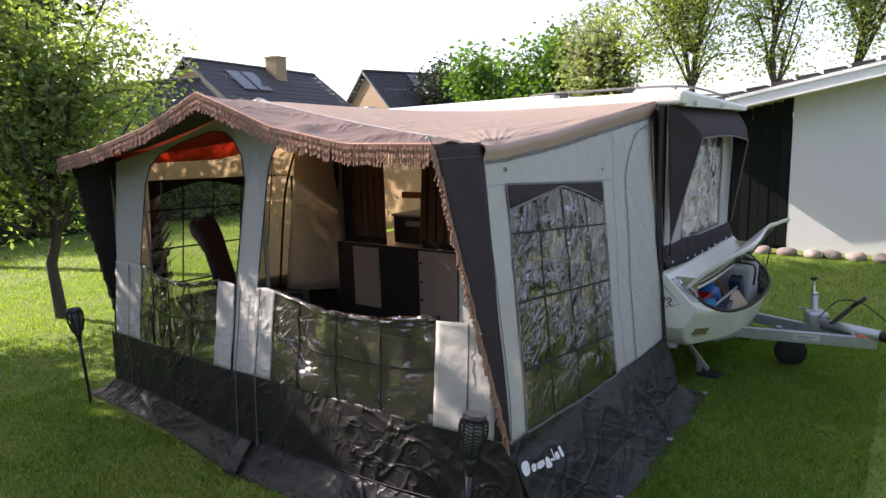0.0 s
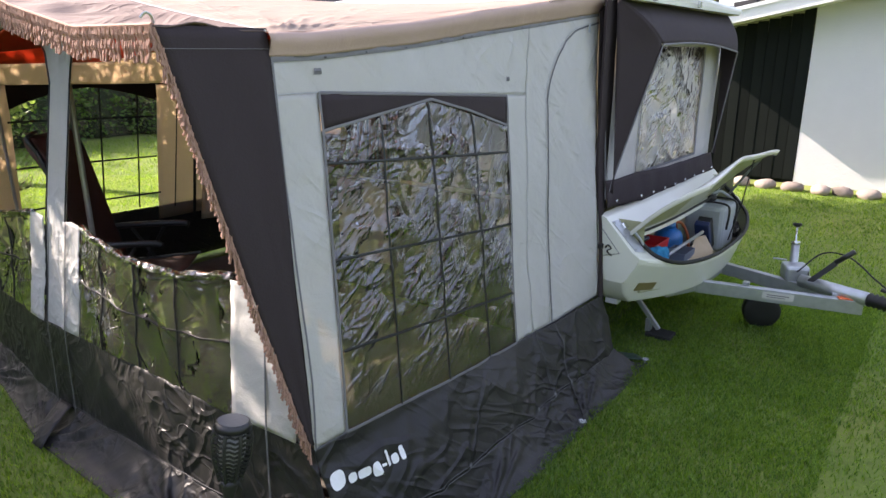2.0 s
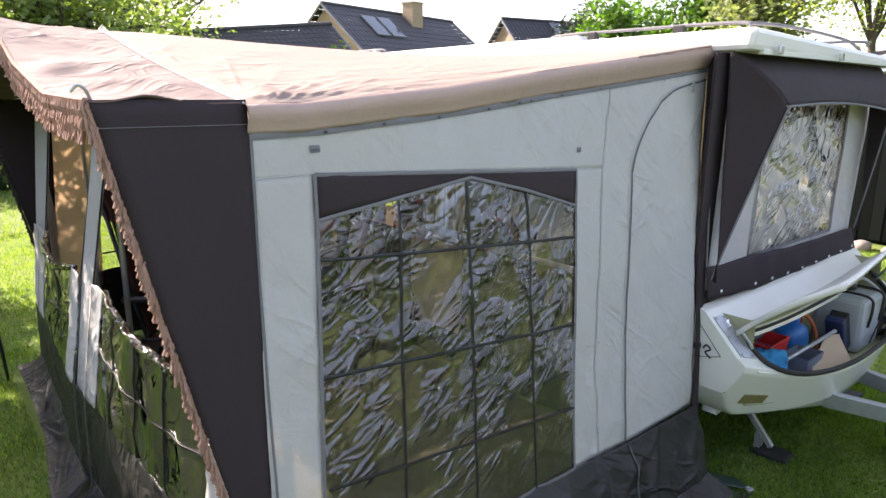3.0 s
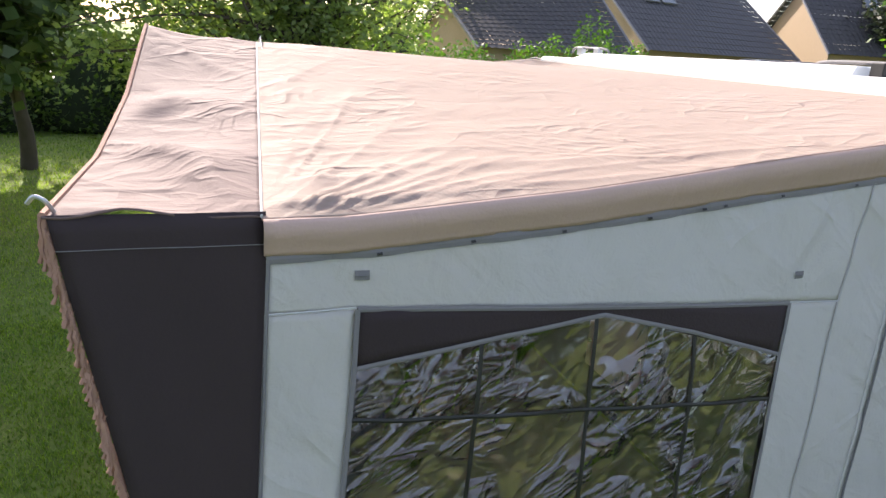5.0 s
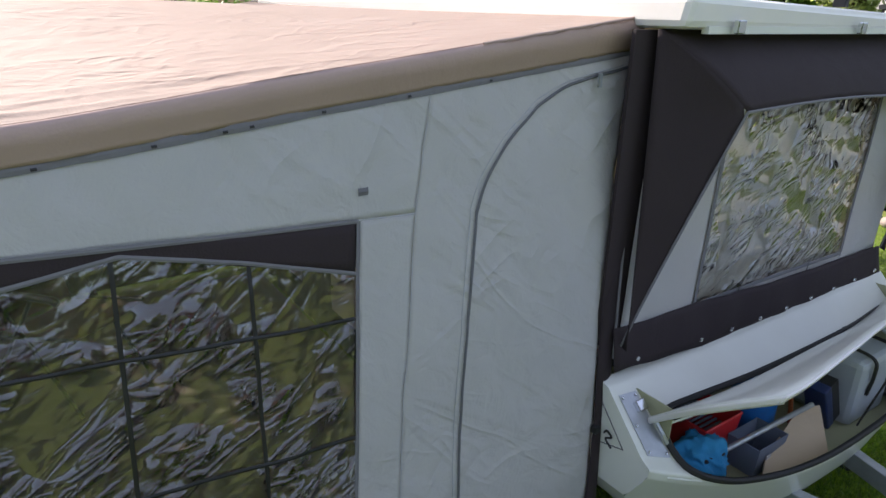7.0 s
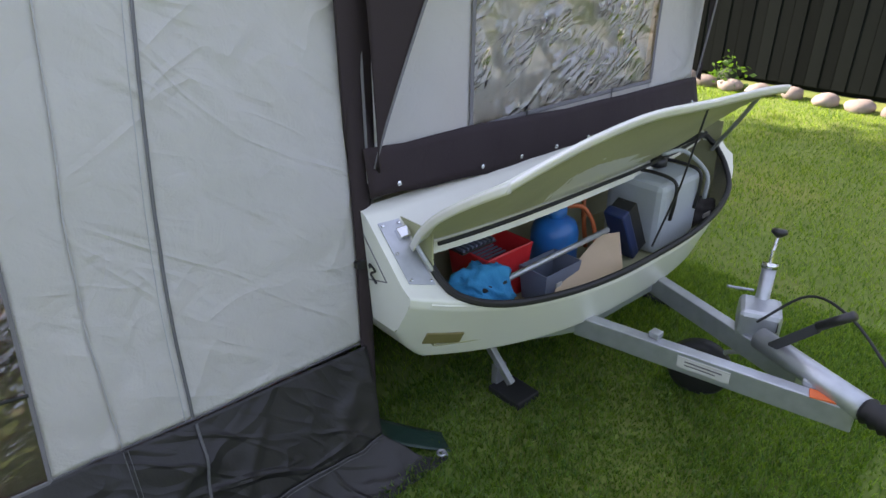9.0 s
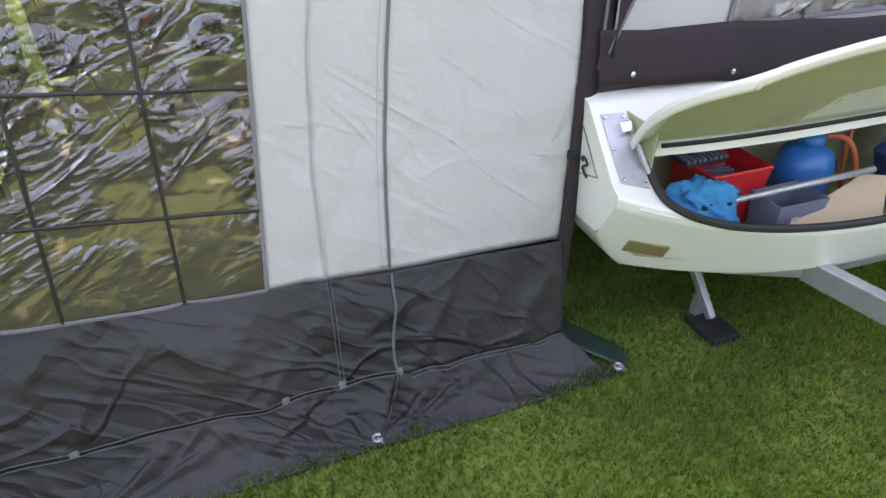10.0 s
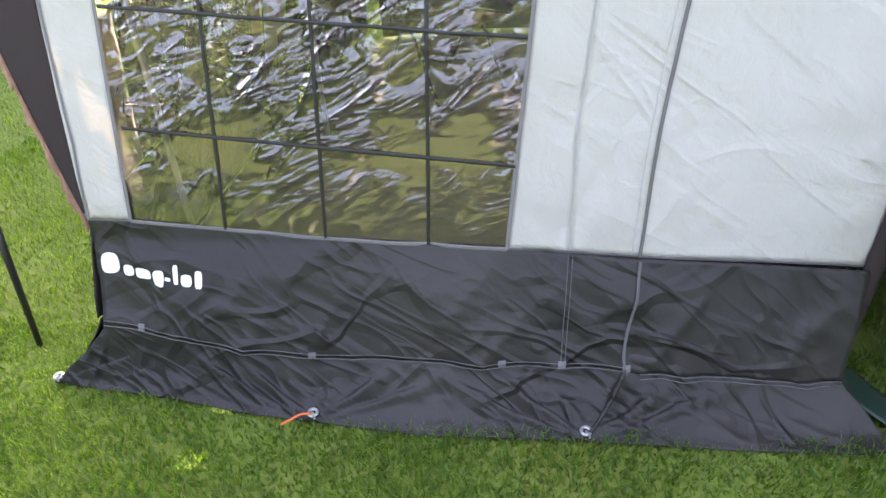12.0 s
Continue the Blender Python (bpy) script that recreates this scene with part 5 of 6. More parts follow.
part("hose", tube(smooth_line([(3.38, -0.11, 0.70), (3.46, -0.14, 0.68), (3.49, -0.18, 0.60), (3.50, -0.20, 0.46)]), 0.010, 8), ORANGE, hose, "", True)
part("hose", tube(smooth_line([(3.56, -0.10, 0.45), (3.55, -0.08, 0.62), (3.60, -0.05, 0.72), (3.72, -0.04, 0.75)]), 0.010, 8), ORANGE, hose, "", True)
crate = thing("red_crate", (2.96, -0.08, 0.444), "open red plastic basket with bits in it", "crate")


def tub(x0, x1, y0, y1, z0, z1, flare=0.02, t=0.004):
    bm = bmesh.new()
    lo = [(x0, y0), (x1, y0), (x1, y1), (x0, y1)]
    hi = [(x0 - flare, y0 - flare), (x1 + flare, y0 - flare), (x1 + flare, y1 + flare), (x0 - flare, y1 + flare)]
    a = [bm.verts.new((x, y, z0)) for x, y in lo]
    b = [bm.verts.new((x, y, z1)) for x, y in hi]
    bm.faces.new(a)
    for k in range(4):
        bm.faces.new((a[k], a[(k + 1) % 4], b[(k + 1) % 4], b[k]))
    return bm


part("bin", tub(2.86, 3.06, -0.17, 0.00, 0.446, 0.66), RED, crate, "", thick=0.006)
part("rim", tube([(2.84, -0.19, 0.66), (3.08, -0.19, 0.66), (3.08, 0.02, 0.66), (2.84, 0.02, 0.66), (2.84, -0.19, 0.66)], 0.006, 6), RED, crate)
for k in range(7):
    part("grille_bar", box(2.87, 3.04, -0.16 + k * 0.022, -0.152 + k * 0.022, 0.60, 0.606), GREYBLUE, crate)
grey = thing("grey_crate", (3.09, -0.26, 0.444), "grey-blue plastic storage box", "crate")
part("bin", tub(3.03, 3.21, -0.31, -0.20, 0.446, 0.585, 0.012), GREYBLUE, grey, "", thick=0.005)
part("tag", box(3.08, 3.11, -0.325, -0.321, 0.50, 0.535), CANVAS, grey)
towel = thing("towel", (2.80, -0.20, 0.444), "crumpled bright blue towel", "towel")
bm = bmesh.new()
bmesh.ops.create_icosphere(bm, subdivisions=5, radius=1.0)
for v in bm.verts:
    p = v.co.copy()
    r = 1 + 0.35 * wob(p.x, p.y, p.z, 1.6, 3) + 0.18 * fold(p.x, p.y + p.z, 0.5, 2.4, 5) + 0.08 * wob(p.x, p.y, p.z, 5, 8)
    v.co = Vector((2.80 + p.x * r * 0.135, -0.20 + p.y * r * 0.080, max(0.446, 0.56 + p.z * r * 0.10 - 0.03 * p.x)))
part("cloth", bm, TEAL, towel, "", True)
pole = thing("extension_pole", (3.1, -0.26, 0.6), "grey metal extension pole lying across the locker", "pole")
part("shaft", tube([(2.79, -0.25, 0.60), (3.40, -0.31, 0.655)], 0.011, 10), STEEL, pole, "", True)
part("grip", tube([(2.75, -0.245, 0.597), (2.86, -0.257, 0.607)], 0.016, 10), RUBBER, pole, "black rubber grip", True)
ply = thing("plywood_offcut", (3.25, -0.36, 0.45), "pale plywood offcut leaning in the locker", "board")
bm = bmesh.new()
q = [(2.98, -0.37, 0.47), (3.36, -0.43, 0.50), (3.50, -0.30, 0.605), (3.42, -0.26, 0.605), (3.10, -0.31, 0.52)]
bm.faces.new([bm.verts.new(p) for p in q])
part("panel", bm, PLY, ply, thick=0.012)
jerry = thing("water_can", (3.86, -0.18, 0.444), "milky grey water canister with black handles", "canister")
part("body", box(3.70, 4.03, -0.36, -0.08, 0.446, 0.77), CAN_PLASTIC, jerry, "", bevel=0.03)
part("cap", tube([(3.90, -0.20, 0.78), (3.90, -0.20, 0.815)], 0.042, 16), PLASTIC_BLACK, jerry, "black screw cap", True)
for x in (3.78, 3.98):
    part("handle", tube(smooth_line([(x, -0.365, 0.60), (x, -0.375, 0.70), (x, -0.36, 0.775), (x, -0.25, 0.79), (x, -0.14, 0.775)]), 0.008, 6), PLASTIC_BLACK, jerry, "black handle", True)
part("tap_hose", tube(smooth_line([(3.93, -0.2, 0.82), (4.05, -0.24, 0.82), (4.12, -0.33, 0.72), (4.12, -0.34, 0.6)]), 0.010, 8), CAN_PLASTIC, jerry, "", True)
brush = thing("brush", (3.55, -0.26, 0.45), "dark broom head with blue back", "brush")
bmx = Matrix.Translation((3.575, -0.27, 0.57)) @ Matrix.Rotation(radians(-28), 4, "Y")
part("back", box(-0.03, 0.02, -0.05, 0.05, -0.12, 0.14, m=bmx), mat("navy_plastic", (0.015, 0.03, 0.10), 0.4), brush, bevel=0.008)
part("bristles", box(0.02, 0.075, -0.045, 0.045, -0.12, 0.13, m=bmx), RUBBER, brush, "black bristles")
bag = thing("small_bag", (4.12, -0.3, 0.45), "dark crumpled bag with white print", "bag")
bm = bmesh.new()
bmesh.ops.create_icosphere(bm, subdivisions=4, radius=1.0)
for v in bm.verts:
    p = v.co.copy()
    r = 1 + 0.4 * wob(p.x, p.y, p.z, 2.0, 13)
    v.co = Vector((4.16 + p.x * r * 0.12, -0.29 + p.y * r * 0.07, max(0.446, 0.50 + p.z * r * 0.07)))
part("sack", bm, DARK, bag, "", True)
part("print_bar", box(4.08, 4.14, -0.372, -0.366, 0.52, 0.54), CANVAS, bag)

hooks = thing("bungee_hooks", (3.3, 0.07, 0.70), "black hook hanging at the back of the locker", "hook")
part("hook", tube(smooth_line([(3.30, 0.085, 0.80), (3.29, 0.06, 0.74), (3.31, 0.04, 0.70), (3.34, 0.05, 0.72)]), 0.007, 6), RUBBER, hooks, "", True)
part("clip", tube([(3.62, 0.085, 0.82), (3.60, 0.05, 0.76)], 0.008, 6), RUBBER, hooks)
part("tail", tube(smooth_line([(3.34, 0.05, 0.72), (3.40, 0.07, 0.68), (3.46, 0.08, 0.66)]), 0.005, 6), RUBBER, hooks, "", True)
grey_lid = thing("tool_tray", (2.87, -0.02, 0.60), "dark grey slatted tray on the red basket", "tray")
part("tray", box(2.80, 2.98, -0.10, 0.03, 0.664, 0.672), DARK, grey_lid, bevel=0.003)
for k in range(8):
    part("slat", box(2.805 + k * 0.022, 2.815 + k * 0.022, -0.098, 0.028, 0.674, 0.684), GREYBLUE, grey_lid)

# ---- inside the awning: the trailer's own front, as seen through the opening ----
# Added dark sheet and dark wall colour stand in for the awning's inside shade.
part("inner_apron", sheet(lambda u, v: Vector((2.432 + 0.005 * math.sin(u * 90), lerp(0.14, 3.34, u), lerp(0.03, 0.93, v))), 60, 4), DARK, trailer, "dark sheet added for the shade on the trailer side", True, thick=0.003)
inner = part("inner_front", box(2.552, 2.575, 0.30, 2.27, 0.93, 2.10), DARK, trailer, "inner wall with shade put into its dark colour")
part("lower_panel", box(2.408, 2.42, 1.70, 2.26, 0.28, 0.915), WOOD_PALE, trailer, "pale laminate lower panel with dark knobs")
part("lower_panel", box(2.408, 2.42, 2.76, 3.10, 0.30, 0.90), WOOD_PALE, trailer, "pale laminate lower panel")
for z in (0.45, 0.62, 0.80):
    part("knob", spin([(0.012, 0), (0.014, 0.006), (0.008, 0.014)], 10, Matrix.Translation((2.406, 2.23, z)) @ Matrix.Rotation(radians(-90), 4, "Y")), RUBBER, trailer)
part("inner_curtain", sheet(lambda u, v: Vector((2.54 + 0.02 * math.sin(u * 34), lerp(2.76, 3.25, u), lerp(0.97, 2.08, v))), 40, 6), BROWN_CLOTH, trailer, "brown gathered curtain", True, thick=0.003)
part("inner_curtain", sheet(lambda u, v: Vector((2.54 + 0.02 * math.sin(u * 30), lerp(1.80, lerp(2.33, 2.24, v), u), lerp(0.97, 2.08, v))), 40, 6), BROWN_CLOTH, trailer, "brown gathered curtain", True, thick=0.003)
part("black_band", box(2.52, 2.545, 1.7, 2.30, 0.90, 0.985), BLACK, trailer)
part("black_band", box(2.52, 2.545, 2.76, 3.30, 0.88, 0.985), BLACK, trailer)
part("black_drape", sheet(lambda u, v: Vector((2.50 + 0.03 * math.sin(u * 16), lerp(3.16, 3.88, u), lerp(0.02, 2.08, v))), 24, 6), BLACK, trailer, "black entrance drape", True, thick=0.003)
kitchen = thing("kitchen_unit", (3.0, 2.53, 0.925), "small brown camping kitchen unit with steel sink", "kitchen unit")
part("cabinet", box(2.66, 3.1, 2.30, 2.76, 0.925, 1.19), mat("dark_brown_wood", (0.06, 0.035, 0.025), 0.5, spread=0.2), kitchen, bevel=0.004)
part("worktop", box(2.64, 3.12, 2.29, 2.77, 1.192, 1.215), STEEL, kitchen, "steel worktop", bevel=0.003)
part("control_panel", box(2.65, 2.658, 2.36, 2.60, 1.10, 1.15), STEEL, kitchen, "steel control strip")
part("tap", tube(smooth_line([(2.72, 2.40, 1.215), (2.72, 2.40, 1.27), (2.72, 2.36, 1.30), (2.72, 2.31, 1.29)]), 0.007, 6), PLASTIC_BLACK, kitchen)
# The rail's orange light is painted, by giving it an orange material.
part("shelf_edge", box(2.80, 2.83, 2.29, 2.76, 1.36, 1.42), ORANGE, kitchen, "wooden rail with orange light put into its colour")
# rear tent walls close the sleeping tent; the far one has a lattice window
bm = bmesh.new()
for y0, y1, z0, z1 in ((0.05, 1.5, 0.92, 2.14), (3.0, 3.5, 0.92, 2.14), (1.5, 3.0, 0.92, 1.35), (1.5, 3.0, 1.85, 2.14)):
    add_grid(bm, lambda u, v: (4.54, lerp(y0, y1, u), lerp(z0, z1, v)), 4, 4)
add_grid(bm, lambda u, v: (lerp(2.57, 4.54, u), 3.50, lerp(0.92, 2.14, v)), 10, 6)
part("tent_wall", bm, CANVAS_TAN, trailer, "canvas walls of the sleeping tent", True, thick=0.003)
lat = part("lattice_window", sheet(lambda u, v: (4.54, lerp(1.5, 3.0, u), lerp(1.35, 1.85, v)), 4, 4), PVC_FLAT, trailer, "small-paned clear window")
for k in range(16):
    part("glazing_line", box(4.53, 4.537, 1.5 + k * 0.1 - 0.006, 1.5 + k * 0.1 + 0.006, 1.35, 1.85), WHITE_WOOD, lat)
for k in range(6):
    part("glazing_line", box(4.528, 4.535, 1.5, 3.0, 1.35 + k * 0.1 - 0.006, 1.35 + k * 0.1 + 0.006), WHITE_WOOD, lat)

# groundsheet in the awning
tagged(part("groundsheet", sheet(lambda u, v: (lerp(0.05 + 0.3 * v, 2.42, u), lerp(0.05, 3.75, v), 0.012 + 0.008 * (0.5 + 0.5 * wob(u * 9, v * 12, 0, 1, 3))), 30, 40), mat("dark_groundsheet", (0.13, 0.11, 0.088), 0.8, spread=0.3, bump2=0.4), None, "", True, thick=0.004), "dark woven groundsheet inside the awning", "groundsheet")

# folding chair with high back
chair = thing("folding_chair", (1.15, 2.95, 0.0), "brown high-backed folding camping chair with black armrests", "chair")
CY0, CY1 = 2.70, 3.20
back_x = lambda v: table(v, (0, 1.02), (0.5, 0.90), (0.8, 0.84), (1, 0.77))
back_z = lambda v: table(v, (0, 0.46), (0.5, 0.95), (0.8, 1.25), (1, 1.38))
part("backrest", sheet(lambda u, v: Vector((back_x(v) - 0.02 * math.sin(math.pi * u), lerp(CY0 + 0.05 * max(0, v - 0.75), CY1 - 0.05 * max(0, v - 0.75), u), back_z(v))), 12, 24), CHAIR_CLOTH, chair, "brown mesh backrest", True, thick=0.012)
part("head_cushion", sheet(lambda u, v: Vector((back_x(lerp(0.72, 1, v)) - 0.02 - 0.03 * math.sin(math.pi * v), lerp(CY0 - 0.01, CY1 + 0.01, u), back_z(lerp(0.72, 1.0, v)) + 0.01)), 12, 10), CHAIR_CLOTH, chair, "brown padded headrest", True, thick=0.03)
part("seat", sheet(lambda u, v: Vector((lerp(1.0, 1.50, v), lerp(CY0, CY1, u), 0.44 + 0.05 * v - 0.02 * math.sin(math.pi * u))), 8, 8), CHAIR_CLOTH, chair, "brown mesh seat", True, thick=0.012)
for y in (CY0 - 0.02, CY1 + 0.02):
    part("back_frame", tube(smooth_line([(back_x(v) - 0.01, y, back_z(v)) for v in (0, 0.3, 0.6, 0.85, 1)] + [(0.75, (y + 2.95) / 2, 1.41)]), 0.013, 8), PLASTIC_BLACK, chair)
    part("seat_frame", tube([(0.98, y, 0.45), (1.52, y, 0.50)], 0.012, 8), PLASTIC_BLACK, chair)
    part("armrest", tube(smooth_line([(0.88, y, 0.70), (1.1, y, 0.715), (1.40, y, 0.72), (1.46, y, 0.705)]), 0.022, 8), PLASTIC_BLACK, chair, "black plastic armrest", True)
    part("leg", tube([(1.30, y, 0.71), (0.85, y, 0.02)], 0.012, 8), PLASTIC_BLACK, chair)
    part("leg", tube([(1.05, y, 0.71), (1.48, y, 0.02)], 0.012, 8), PLASTIC_BLACK, chair)


chair.location, chair.rotation_euler = (0.88, 2.64, 0.0), (0, 0, radians(-48))


# ---- solar garden torches ----
def torch(foot, tip):
    foot, tip = Vector(foot), Vector(tip)
    th = thing("solar_torch", foot, "black solar garden torch stuck in the lawn", "garden light", "garden torches")
    d = (tip - foot).normalized()
    ln = (tip - foot).length
    m = Matrix.Translation(foot) @ d.to_track_quat("Z", "Y").to_matrix().to_4x4()
    stake = tube([(0, 0, -0.03), (0, 0, ln * 0.45), (0, 0, ln - 0.25)], [0.010, 0.012, 0.014], 10)
    stake.transform(m)
    part("stake", stake, PLASTIC_BLACK, th, "", True)
    h = ln - 0.26
    R = lambda t: table(t, (0, 0.014), (0.18, 0.022), (0.32, 0.034), (0.6, 0.055), (0.8, 0.059), (1, 0.049))
    part("neck", spin([(R(k / 10), h + 0.26 * k / 10) for k in range(0, 4)], 18, m), PLASTIC_BLACK, th, "", True)
    cage = part("cage", spin([(R(k / 12 * 1.0), h + 0.26 * k / 12) for k in (11, 12)], 20, m), PLASTIC_BLACK, th, "black pierced lamp cage", True)
    for k in range(8):
        a = k * math.tau / 8
        b = tube([(R(t) * math.cos(a), R(t) * math.sin(a), h + 0.26 * t) for t in [0.3 + 0.62 * j / 6 for j in range(7)]], 0.006, 5)
        b.transform(m)
        part("rib", b, PLASTIC_BLACK, cage)
    for k in range(11):
        t = 0.34 + 0.055 * k
        b = tube([(R(t) * math.cos(a), R(t) * math.sin(a), h + 0.26 * t + 0.004 * math.sin(a * 8)) for a in [j * math.tau / 24 for j in range(25)]], 0.0036, 4, False)
        b.transform(m)
        part("ring", b, PLASTIC_BLACK, cage)
    part("diffuser", spin([(R(0.3) * 0.75, h + 0.26 * 0.3), (R(0.6) * 0.72, h + 0.26 * 0.6), (R(0.9) * 0.72, h + 0.26 * 0.92)], 16, m), mat("grey_diffuser", (0.30, 0.30, 0.30), 0.5), th, "grey inner diffuser", True)
    part("solar_panel", spin([(0.044, h + 0.261), (0.044, h + 0.2635), (0.002, h + 0.264)], 20, m), mat("solar_cell", (0.10, 0.105, 0.115), 0.3), th, "pale glossy solar disc")
    return th


torch((-0.291, -0.029, 0.0), (-0.165, -0.055, 0.815))
torch((-0.045, 3.60, 0.0), (-0.085, 3.60, 0.76))

# ---- white neighbouring house with black boarding ----
house = thing("house", (12, -3, 0), "white rendered single-storey house with black boarding", "house")
GAB = lambda y: 2.46 - 0.19 * y if y > -6 else 2.46 + 0.19 * 6 + 0.19 * (y + 6)
bm = bmesh.new()
lo = [bm.verts.new((9.4, y, z)) for y, z in ((0.2, 0), (-13, 0), (-13, GAB(-13)), (-6, GAB(-6)), (0.2, GAB(0.2)))]
hi = [bm.verts.new((9.7, v.co.y, v.co.z)) for v in lo]
bm.faces.new(lo)
bm.faces.new(hi[::-1])
for k in range(5):
    bm.faces.new((lo[k], lo[(k + 1) % 5], hi[(k + 1) % 5], hi[k]))
part("wall", bm, WHITEWASH, house, "white rendered gable wall")
part("backing", box(9.46, 9.7, 0.2, 7.0, 0, 1.25), BOARD, house)
cladding = part("cladding", box(9.44, 9.5, 0.2, 3.6, 0.05, 2.1), BOARD, house, "black vertical boarding")
first = None
for k in range(24):
    y = 0.21 + k * 0.145
    h = 2.42 - 0.19 * y
    if first is None:
        first = part("board", box(9.395, 9.425, 0.0, 0.139, 0.06, 2.42), BOARD, cladding)
        first.matrix_basis = pose(0, y, 0)
    else:
        b = again(first, "board", Matrix.Translation((0.006 * (k % 2), y, 0)) @ Matrix.Diagonal((1, 1, h / 2.42, 1)), cladding)


def slope_beam(x0, x1, ya, yb, dz0, dz1, step=1):
    bm = bmesh.new()
    q = []
    for y in (ya, yb):
        q.append([bm.verts.new((x, y, GAB(y) + d)) for x, d in ((x0, dz0), (x1, dz0), (x1, dz1), (x0, dz1))])
    for k in range(4):
        bm.faces.new((q[0][k], q[0][(k + 1) % 4], q[1][(k + 1) % 4], q[1][k]))
    bm.faces.new(q[0][::-1])
    bm.faces.new(q[1])
    return bm


part("fascia", slope_beam(8.79, 8.83, 2.05, -6, -0.02, 0.16), WHITE_WOOD, house, "white fascia board")
part("fascia_cap", slope_beam(8.76, 8.85, 2.07, -6, 0.13, 0.18), WHITE_WOOD, house)
part("soffit", slope_beam(8.83, 9.4, 2.05, -6, 0.0, 0.02), WHITE_WOOD, house, "white soffit")
part("gutter", tube([(8.80, 2.10, 2.15), (16, 2.10, 2.15)], 0.06, 10), WHITE_WOOD, house, "white gutter")
roof_h = part("roof", slope_beam(8.81, 18, 2.12, -6, 0.162, 0.20), ROOFING, house, "dark tiled roof")
part("roof", slope_beam(8.81, 18, -6, -13.5, 0.162, 0.20), ROOFING, house, "dark tiled roof")
tile = None
for k in range(22):
    y = 2.0 - k * 0.34
    m = Matrix.Translation((0, y, GAB(y) + 0.205)) @ Matrix.Rotation(radians(-7), 4, "X")
    if tile is None:
        tile = part("roof_tile", box(8.77, 9.11, -0.14, 0.14, -0.012, 0.035), ROOFING, roof_h)
        tile.matrix_basis = m
    else:
        again(tile, "roof_tile", m, roof_h)

# ---- stones along the foot of the wall ----
rs = random.Random(11)
stones = []
for k in range(3):
    bm = bmesh.new()
    bmesh.ops.create_icosphere(bm, subdivisions=2, radius=1.0)
    for v in bm.verts:
        p = v.co.copy()
        r = 1 + 0.28 * wob(p.x, p.y, p.z, 1.1, 20 + k)
        v.co = Vector((p.x * r * 0.115, p.y * r * 0.15, max(-0.03, p.z * r * 0.085 + 0.045)))
    ob = part("stone", bm, STONE, None, "", True)
    tagged(ob, "rounded reddish-grey fieldstone edging the flower bed", "stone", "edging stones")
    ob.matrix_basis = pose(8.85 + 0.02 * k, 0.1 + 0.34 * k, 0, 0, 0, 40 * k)
    stones.append(ob)
y = 1.15
while y < 5.2:
    copy_thing(rs.choice(stones), pose(8.88 + rs.gauss(0, 0.04), y, 0, 0, 0, rs.uniform(0, 360)))
    y += rs.uniform(0.27, 0.36)
y = -0.25
while y > -4:
    copy_thing(rs.choice(stones), pose(8.85 + rs.gauss(0, 0.03), y, 0, 0, 0, rs.uniform(0, 360)))
    y -= rs.uniform(0.25, 0.34)


